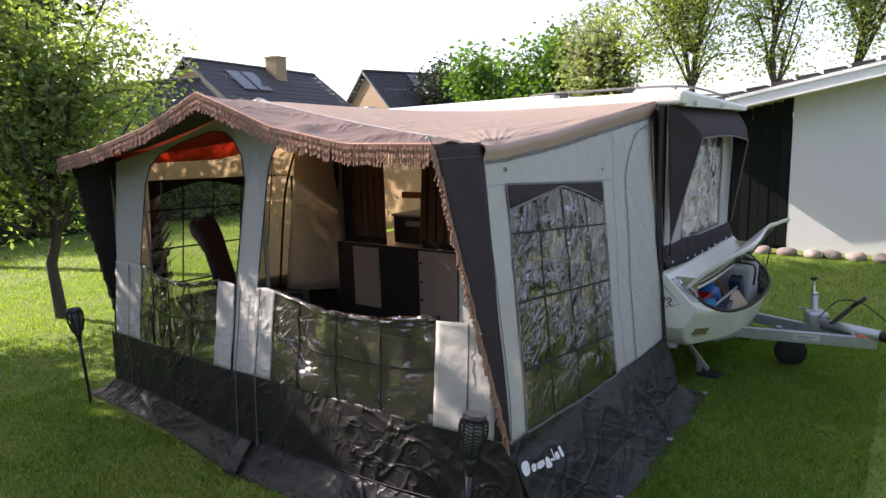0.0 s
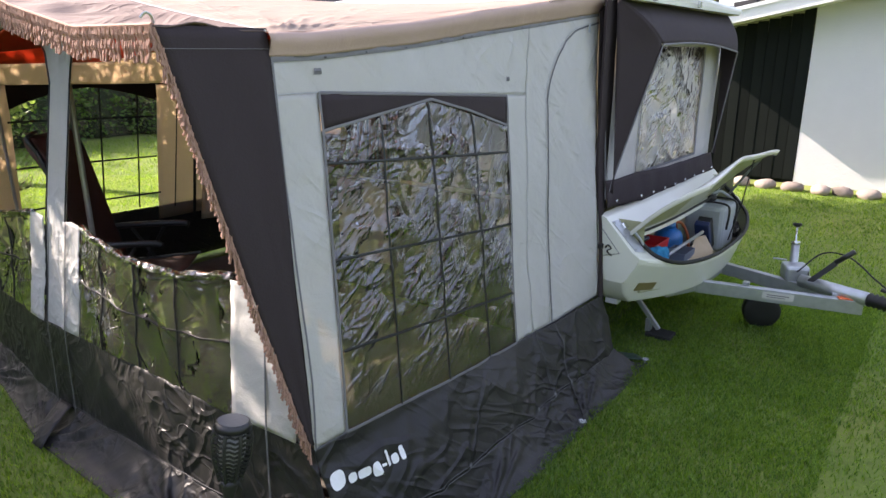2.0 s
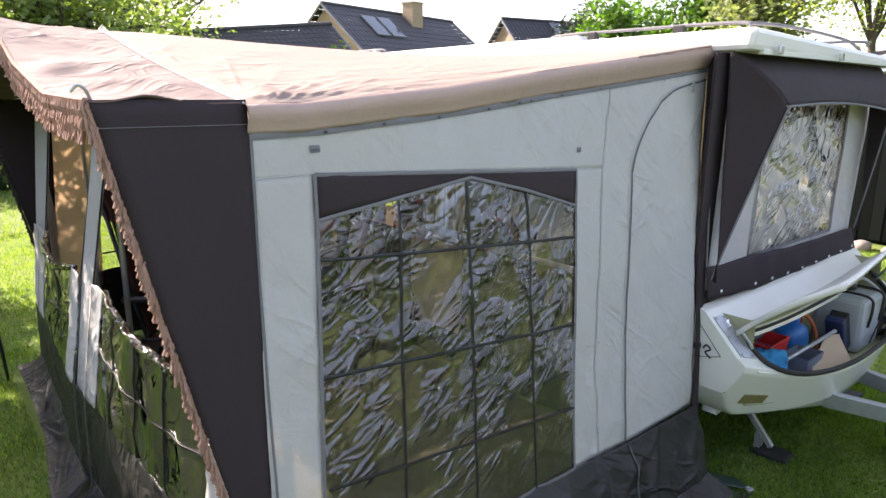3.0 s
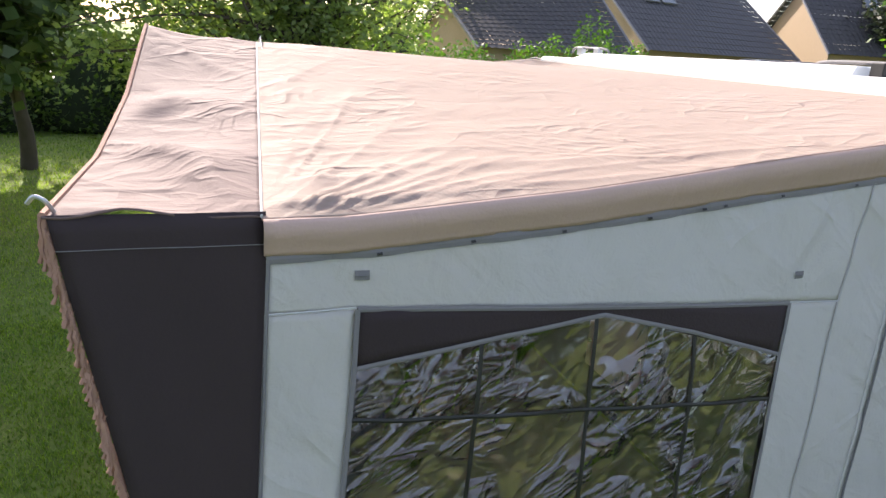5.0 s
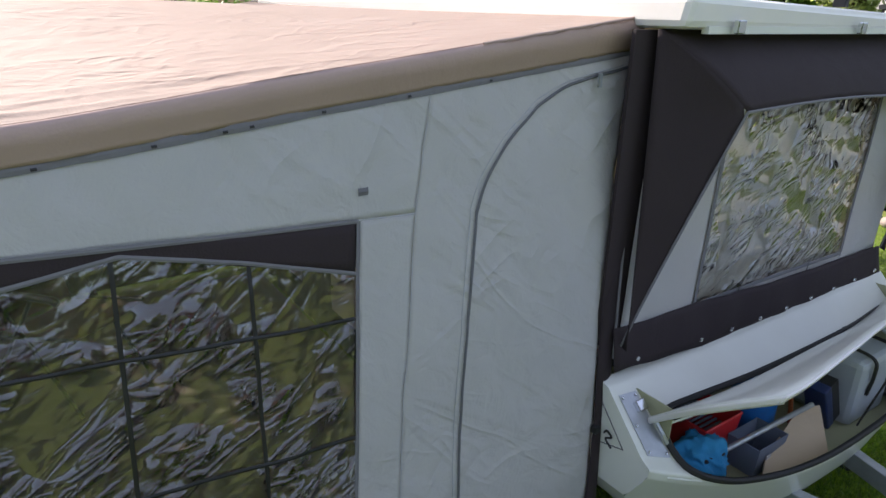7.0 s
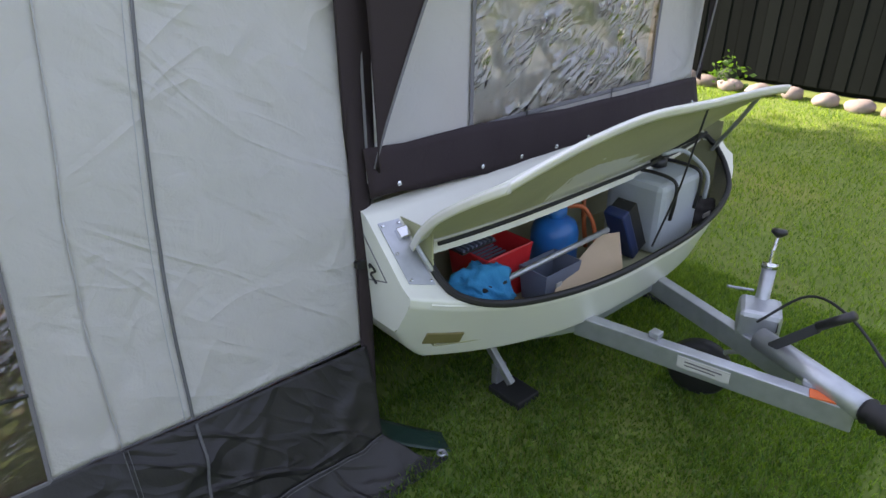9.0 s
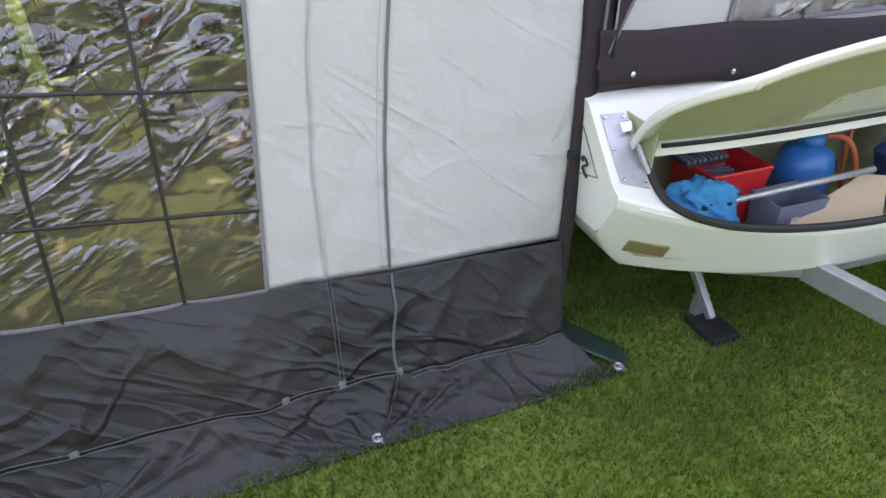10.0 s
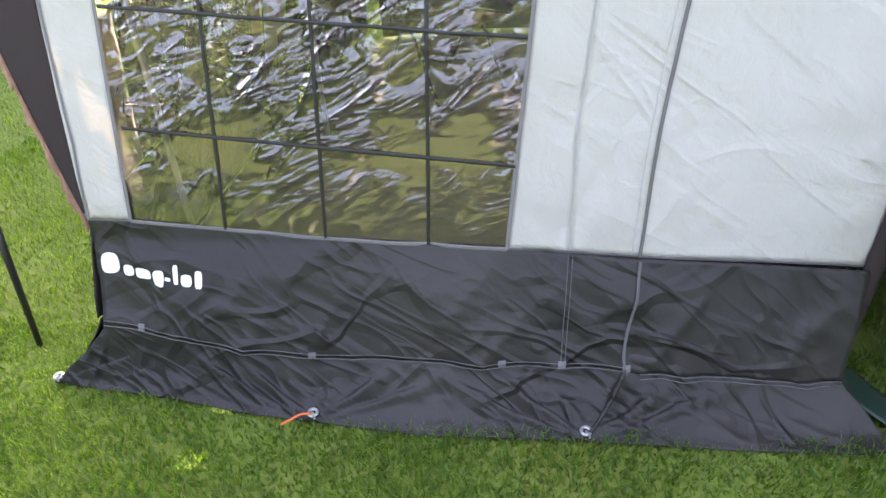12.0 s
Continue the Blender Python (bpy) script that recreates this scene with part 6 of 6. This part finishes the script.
# ---- houses beyond the hedge ----
def far_house(name, ridge_a, ridge_b, half, eave_z, label, skylights=(), chimney=None):
    a, b = Vector(ridge_a), Vector(ridge_b)
    th = thing(name, (*((a + b) / 2).xy, 0), label, "house")
    d = (b - a).normalized()
    s = Vector((d.y, -d.x, 0)).normalized() * half
    dz = Vector((0, 0, eave_z))
    e = lambda p, sg: Vector((p.x, p.y, 0)) + s * sg + dz
    bm = bmesh.new()
    for p in (a + d * 0.35, b - d * 0.35):
        f = [Vector((p.x, p.y, 0)) - s * 0.94, Vector((p.x, p.y, 0)) + s * 0.94, e(p, 0.94) + Vector((0, 0, 0.02)), p - Vector((0, 0, 0.12)), e(p, -0.94) + Vector((0, 0, 0.02))]
        bm.faces.new([bm.verts.new(q) for q in f])
    for sg in (-0.94, 0.94):
        pa, pb = a + d * 0.35, b - d * 0.35
        q = [Vector((pa.x, pa.y, 0)) + s * sg, Vector((pb.x, pb.y, 0)) + s * sg, e(pb, sg), e(pa, sg)]
        bm.faces.new([bm.verts.new(v) for v in q])
    part("wall", bm, BRICK, th, "pale yellow brick walls")
    for sg in (-1, 1):
        lo0, lo1 = e(a, sg * 1.08) - Vector((0, 0, 0.15)), e(b, sg * 1.08) - Vector((0, 0, 0.15))
        n = max(8, int((b - a).length / 0.3))
        rows = 14

        def rp(u, v, lo0=lo0, lo1=lo1):
            return a.lerp(b, u).lerp(lo0.lerp(lo1, u), v)
        bm = bmesh.new()
        for r in range(rows):
            v0, v1 = r / rows, (r + 1) / rows
            for k in range(n):
                u0, u1 = k / n, (k + 1) / n
                um = (u0 + u1) / 2
                lift = Vector((0, 0, 0.025))
                p = [rp(u0, v0), rp(um, v0) + lift, rp(u1, v0), rp(u1, v1) + lift * 0.4, rp(um, v1) + lift * 1.6, rp(u0, v1) + lift * 0.4]
                w = [bm.verts.new(q + Vector((0, 0, 0.03))) for q in p]
                bm.faces.new((w[0], w[1], w[4], w[5]))
                bm.faces.new((w[1], w[2], w[3], w[4]))
        r_ob = part("roof", bm, ROOFING, th, "dark pantile roof")
        if sg == 1:
            for u0, u1, v0, v1 in skylights:
                up = Vector((0, 0, 0.16))
                q = [rp(u0, v0) + up, rp(u1, v0) + up, rp(u1, v1) + up, rp(u0, v1) + up]
                bm = bmesh.new()
                bm.faces.new([bm.verts.new(v) for v in q])
                wn_ = part("skylight", bm, GLASSY, r_ob, "roof window with metal frame", thick=0.06)
                part("frame", tube(q + q[:1], 0.05, 4), PIPING, wn_)
    part("ridge_cap", tube([a + Vector((0, 0, 0.05)), b + Vector((0, 0, 0.05))], 0.12, 8), ROOFING, th)
    for p, o in ((a, -0.02), (b, 0.02)):
        for sg in (-1, 1):
            part("bargeboard", tube([p + d * o, e(p, sg * 1.08) + d * o - Vector((0, 0, 0.15))], 0.07, 4), PIPING, th)
    if chimney:
        u, top, w = chimney
        p = a.lerp(b, u) + s * 0.12
        c = part("chimney", box(-w / 2, w / 2, -w / 2, w / 2, eave_z, top, m=Matrix.Translation((p.x, p.y, 0)) @ Matrix.Rotation(math.atan2(d.y, d.x), 4, "Z")), BRICK, th, "tall yellow brick chimney", bevel=0.02)
        part("chimney_cap", box(-w / 2 - 0.05, w / 2 + 0.05, -w / 2 - 0.05, w / 2 + 0.05, top, top + 0.1, m=Matrix.Translation((p.x, p.y, 0)) @ Matrix.Rotation(math.atan2(d.y, d.x), 4, "Z")), BRICK, c)
    return th


far_house("far_house", (20.2, 33.1, 6.86), (31.6, 34.5, 6.70), 5.2, 2.7, "yellow brick house with dark roof and chimney", ((0.20, 0.29, 0.14, 0.42), (0.31, 0.40, 0.14, 0.42)), (0.60, 7.45, 0.95))
far_house("far_house", (9.5, 26.6, 4.2), (17.3, 27.4, 5.1), 3.4, 2.3, "lower yellow brick wing with dark pantile roof")
far_house("far_house", (34.1, 32.1, 6.95), (44.5, 29.4, 6.95), 4.2, 3.2, "yellow brick house with dark gable roof", ((0.36, 0.44, 0.06, 0.35),))


# ---- trees and hedge ----
def leaves(points, size, rnd, spread, flat=0.5):
    """Many small separate leaves about the points, as one mesh."""
    pts = np.asarray(points)
    n = len(pts)
    c = pts + rnd.normal(0, spread, (n, 3))
    d = rnd.normal(0, 1, (n, 3))
    d[:, 2] = d[:, 2] * flat - 0.3
    d /= np.linalg.norm(d, axis=1)[:, None]
    e = np.cross(d, rnd.normal(0, 1, (n, 3)))
    e /= np.linalg.norm(e, axis=1)[:, None]
    s = size * rnd.uniform(0.6, 1.3, (n, 1))
    v = np.stack([c, c + d * s * 0.5 + e * s * 0.28, c + d * s, c + d * s * 0.5 - e * s * 0.28], 1).reshape(-1, 3)
    f = np.arange(n * 4).reshape(-1, 4)
    me = bpy.data.meshes.new("crown")
    me.from_pydata(v.tolist(), [], f.tolist())
    return me


def tree(base, height, trunk_r, crowns, count, size, leaf, seed, label, trunk_top=0.6, limbs=26, spread=0.12, name="tree", lean=(0, 0), twig=0.5):
    rnd, pr = np.random.default_rng(seed), random.Random(seed)
    base = Vector(base)
    th = thing(name, base, label, "tree")
    top = base + Vector((lean[0], lean[1], height * trunk_top))
    trunk = [base.lerp(top, k / 8) + Vector((0.05 * math.sin(k * 1.3 + seed), 0.05 * math.cos(k * 1.7 + seed), 0)) * min(1, k / 2) * (height / 5) for k in range(9)]
    bm = bmesh.new()
    add_tube(bm, [trunk[0] - Vector((0, 0, 0.1))] + trunk, [trunk_r * 1.35] + [trunk_r * (1 - 0.075 * k) for k in range(9)], 10)
    tr = part("trunk", bm, BARK, th, "rough brown trunk", True)
    bm = bmesh.new()
    pts = []
    per = max(1, count // (limbs * 9))
    for k in range(limbs):
        c, r = crowns[k % len(crowns)]
        w = Vector((pr.gauss(0, 1), pr.gauss(0, 1), pr.gauss(0, 1))).normalized()
        tip = Vector(c) + Vector((w.x * r[0], w.y * r[1], w.z * r[2])) * pr.uniform(0.55, 1.0)
        start = trunk[pr.randint(3, 8)]
        mid = start.lerp(tip, 0.5) + Vector((pr.gauss(0, 0.15), pr.gauss(0, 0.15), 0.12 * height * 0.3))
        line = smooth_line([start, mid, tip], 4)
        add_tube(bm, line, [lerp(trunk_r * 0.4, trunk_r * 0.06, j / (len(line) - 1)) for j in range(len(line))], 5)
        for j in range(9):
            p = line[min(len(line) - 1, 2 + int(j * (len(line) - 2) / 9))]
            q = p + Vector((pr.gauss(0, 1), pr.gauss(0, 1), pr.gauss(0.1, 0.8))) * twig * 0.45 * (height / 5)
            add_tube(bm, [p, p.lerp(q, 0.5) + Vector((0, 0, 0.03)), q], [trunk_r * 0.09, trunk_r * 0.06, trunk_r * 0.03], 3, False)
            for i in range(per):
                pts.append(tuple(p.lerp(q, pr.random() ** 0.7)))
    part("branch_frame", bm, BARK, th, "branching limbs", True)
    me = leaves(pts, size, rnd, spread * height / 5)
    me.materials.append(leaf)
    cr = new("crown", me)
    cr.parent = th
    cr.matrix_parent_inverse = Matrix.Translation(-base)
    tagged(cr, "many small green leaves with gaps", kind="stuff")
    return th


tree((1.04, 6.54, 0), 5.0, 0.07, [((0.9, 6.7, 2.6), (2.2, 1.7, 1.35)), ((-0.2, 6.9, 2.2), (2.0, 1.6, 1.2)), ((1.2, 6.9, 3.7), (1.9, 1.6, 1.2)), ((-0.4, 6.7, 3.7), (1.7, 1.5, 1.1)), ((2.3, 6.9, 2.7), (1.0, 1.2, 0.9))], 27000, 0.080, LEAF_NEAR, 3, "old fruit tree with a low leafy crown on the lawn", 0.5, 60, 0.14, "fruit_tree", (0.1, 0.1))
tree((7.0, 26.0, 0), 13.0, 0.19, [((7.3, 26, 8.6), (4.6, 2.6, 4.4)), ((2.1, 26.4, 7.8), (4.4, 2.4, 4.2)), ((11.4, 26.2, 6.6), (3.2, 2.2, 3.4))], 14000, 0.14, LEAF_PALE, 5, "sparse pale-leaved tree behind the lawn", 0.6, 44, 0.12, "willow_tree")
tree((-4.0, 18.0, 0), 8.0, 0.12, [((-4, 18, 4.6), (3.2, 2.0, 3.0))], 9000, 0.13, LEAF_HEDGE, 6, "leafy tree at the lawn's edge", 0.5, 36, 0.15)
tree((19.0, 4.3, 0), 10.0, 0.12, [((19, 4.3, 6.6), (2.2, 2.0, 3.0)), ((18, 5.6, 5.6), (1.6, 1.5, 2.4))], 12000, 0.11, LEAF_BIRCH, 7, "tall thin birch with fresh sparse leaves", 0.85, 44, 0.16, "birch_tree")
tree((20.5, 0.2, 0), 10.5, 0.11, [((20.5, 0.2, 6.8), (2.4, 2.4, 3.2))], 11000, 0.11, LEAF_BIRCH, 8, "tall thin birch with fresh sparse leaves", 0.85, 40, 0.16, "birch_tree")
tree((19.5, 2.2, 0), 9.5, 0.10, [((19.5, 2.2, 6.2), (1.9, 2.0, 3.0))], 8000, 0.11, LEAF_BIRCH, 18, "tall thin birch with fresh sparse leaves", 0.85, 36, 0.16, "birch_tree")
tree((20.8, 8.0, 0), 7.0, 0.2, [((20.8, 8.0, 4.6), (2.2, 2.0, 2.2))], 9000, 0.20, LEAF_PALE, 9, "leafy garden tree behind the house", 0.55, 40, 0.2)
tree((22.3, 13.9, 0), 6.6, 0.2, [((22.3, 13.9, 4.2), (2.2, 2.2, 1.7))], 11000, 0.24, LEAF_ROUND, 10, "round dense green garden tree", 0.5, 44, 0.2)
tree((22.0, 10.6, 0), 7.0, 0.2, [((22.0, 10.6, 4.4), (2.0, 2.0, 1.9))], 10000, 0.24, LEAF_ROUND, 12, "round dense green garden tree", 0.5, 44, 0.2)
tree((38.0, 27.5, 0), 8.2, 0.3, [((38.0, 27.5, 5.6), (3.0, 2.4, 2.2))], 8000, 0.30, LEAF_DARK, 13, "dark pine beyond the houses", 0.6, 40, 0.2, "pine_tree")


# Four trees out of view, added to throw shade on awning and lawn.
tree((1.5, 12.4, 0), 10.0, 0.16, [((4.0, 9.5, 8.4), (2.2, 1.15, 0.9))], 26000, 0.26, LEAF_SHADE, 24, "unseen tall leaning tree added to shade the lawn by the trailer", 0.7, 50, 0.12, "tree", (2.2, -2.2))

tree((-2.5, 10.2, 0), 4.6, 0.12, [((-2.4, 10.2, 3.9), (1.7, 1.8, 1.1))], 34000, 0.20, LEAF_SHADE, 25, "unseen leafy tree added to shade the front of the awning", 0.5, 50, 0.16)

tree((-2.3, 6.9, 0), 4.6, 0.12, [((-2.3, 6.9, 4.0), (1.9, 1.9, 1.2))], 34000, 0.20, LEAF_SHADE, 26, "unseen leafy tree added to shade the lawn before the awning", 0.5, 50, 0.16)


tree((-4.9, 7.4, 0), 4.6, 0.12, [((-4.8, 7.4, 3.9), (1.9, 2.2, 1.1))], 30000, 0.20, LEAF_SHADE, 27, "unseen leafy tree added to shade the side of the lawn", 0.5, 50, 0.16)


def bush(c, r, count, size, leaf, seed, label):
    rnd = np.random.default_rng(seed)
    th = thing("bush", (c[0], c[1], 0), label, "bush")
    w = rnd.normal(0, 1, (count, 3))
    w /= np.linalg.norm(w, axis=1)[:, None]
    w[:, 2] = np.abs(w[:, 2])
    lump = np.array([1 + 0.35 * noise.noise(Vector(p) * 2.3 + Vector((seed, 0, 0))) for p in w.tolist()])
    p = np.array(c) + w * np.array(r) * (lump * rnd.uniform(0.75, 1.03, count) ** 0.5)[:, None]
    p[:, 2] = np.maximum(p[:, 2], 0.05)
    me = leaves(p, size, rnd, 0.06)
    me.materials.append(leaf)
    cr = new("foliage", me)
    cr.parent = th
    cr.matrix_parent_inverse = Matrix.Translation(-BASE[th.name])
    tagged(cr, "many small green leaves", kind="stuff")
    # Near-black lump added behind the leaves as the bush's painted inner shade.
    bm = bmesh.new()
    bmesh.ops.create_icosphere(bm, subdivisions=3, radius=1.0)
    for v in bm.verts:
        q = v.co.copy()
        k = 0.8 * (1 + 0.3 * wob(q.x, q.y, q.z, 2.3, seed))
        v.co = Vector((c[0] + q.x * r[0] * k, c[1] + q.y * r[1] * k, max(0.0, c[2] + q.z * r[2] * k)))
    part("inner_growth", bm, mat("bush_shade_colour", (0.018, 0.03, 0.01), 0.95, spread=0.4), th, "", True)
    return th


rb = random.Random(21)
for k in range(15):
    x = -11.0 + 1.75 * k
    bush((x, 14.6 + rb.gauss(0, 0.4) + 0.12 * abs(k - 6), 0.1), (1.35, 1.1, rb.uniform(2.0, 2.7)), 3400, 0.12, LEAF_HEDGE if k < 8 else LEAF_ROUND, 40 + k, "dense green hedge bush behind the lawn")
# Two hedge rows nobody sees, added to dim reflections and block low sky.
for k in range(9):
    bush((-9.0 + 2.6 * k, -9.5 + rb.gauss(0, 0.3), 0.1), (1.8, 1.2, rb.uniform(2.8, 3.6)), 1500, 0.2, LEAF_HEDGE, 90 + k, "unseen tall hedge added to dim low sky and reflections")
for k in range(9):
    bush((-9.2 + rb.gauss(0, 0.3), -8.0 + 2.6 * k, 0.1), (1.2, 1.8, rb.uniform(3.6, 4.4)), 1500, 0.2, LEAF_HEDGE, 120 + k, "unseen tall hedge added to dim low sky and reflections")
bush((8.92, 1.9, 0.0), (0.14, 0.16, 0.28), 160, 0.07, LEAF_ROUND, 77, "small leafy plant by the wall stones")

# ---- grass ----
rg = np.random.default_rng(9)


def outside(x, y):
    return ~((x > -0.02 - 0.03 * np.sin(y * 0.9)) & (x < 2.42) & (y > -0.17) & (y < 3.75))


def blades(areas, name, label):
    X, Y, S = [], [], []
    for x0, x1, y0, y1, per, tall in areas:
        n = int((x1 - x0) * (y1 - y0) * per)
        X.append(rg.uniform(x0, x1, n))
        Y.append(rg.uniform(y0, y1, n))
        S.append(np.full(n, tall))
    x, y, s = np.concatenate(X), np.concatenate(Y), np.concatenate(S)
    keep = outside(x, y)
    x, y, s = x[keep], y[keep], s[keep]
    n = len(x)
    patchy = np.array([0.75 + 0.5 * noise.noise(Vector((a * 2.2, b * 2.2, 0))) for a, b in zip(x.tolist(), y.tolist())])
    h = s * rg.uniform(0.55, 1.25, n) * patchy
    a = rg.uniform(0, math.tau, n)
    w = 0.0022 * (s / 0.03) * rg.uniform(0.7, 1.3, n)
    lean = h * rg.uniform(0.2, 1.1, n)
    b = rg.uniform(0, math.tau, n)
    z0 = np.zeros(n)
    px, py = np.cos(a) * w, np.sin(a) * w
    lx, ly = np.cos(b) * lean, np.sin(b) * lean
    v = np.stack([np.stack([x - px, y - py, z0 - 0.002], 1), np.stack([x + px, y + py, z0 - 0.002], 1),
                  np.stack([x + px * 0.8 + lx * 0.35, y + py * 0.8 + ly * 0.35, h * 0.6], 1), np.stack([x - px * 0.8 + lx * 0.35, y - py * 0.8 + ly * 0.35, h * 0.6], 1),
                  np.stack([x + lx, y + ly, h], 1)], 1).reshape(-1, 3)
    i = np.arange(n)[:, None] * 5
    me = bpy.data.meshes.new(name)
    me.from_pydata(v.tolist(), [], (i + np.array([[0, 1, 2, 3]])).tolist() + (i + np.array([[3, 2, 4]])).tolist())
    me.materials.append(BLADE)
    tagged(new(name, me), label, "grass", kind="stuff")


blades([(-1.6, 4.6, -1.35, 0.1, 15000, 0.034), (-1.6, 0.2, 0.1, 4.2, 6000, 0.034), (2.6, 9.0, -2.2, 2.5, 2800, 0.036), (-3, 4.5, 4.0, 9.0, 2200, 0.040), (-3.0, -1.6, -2, 4.2, 1600, 0.036), (-1.6, 4.6, -2.3, -1.35, 3500, 0.032), (-8.0, -3.0, -3.0, 9.0, 420, 0.052), (-9.0, 9.0, 9.0, 14.0, 480, 0.062), (4.5, 9.0, 2.5, 9.0, 1000, 0.050)], "grass", "short mown grass with a few dry blades")
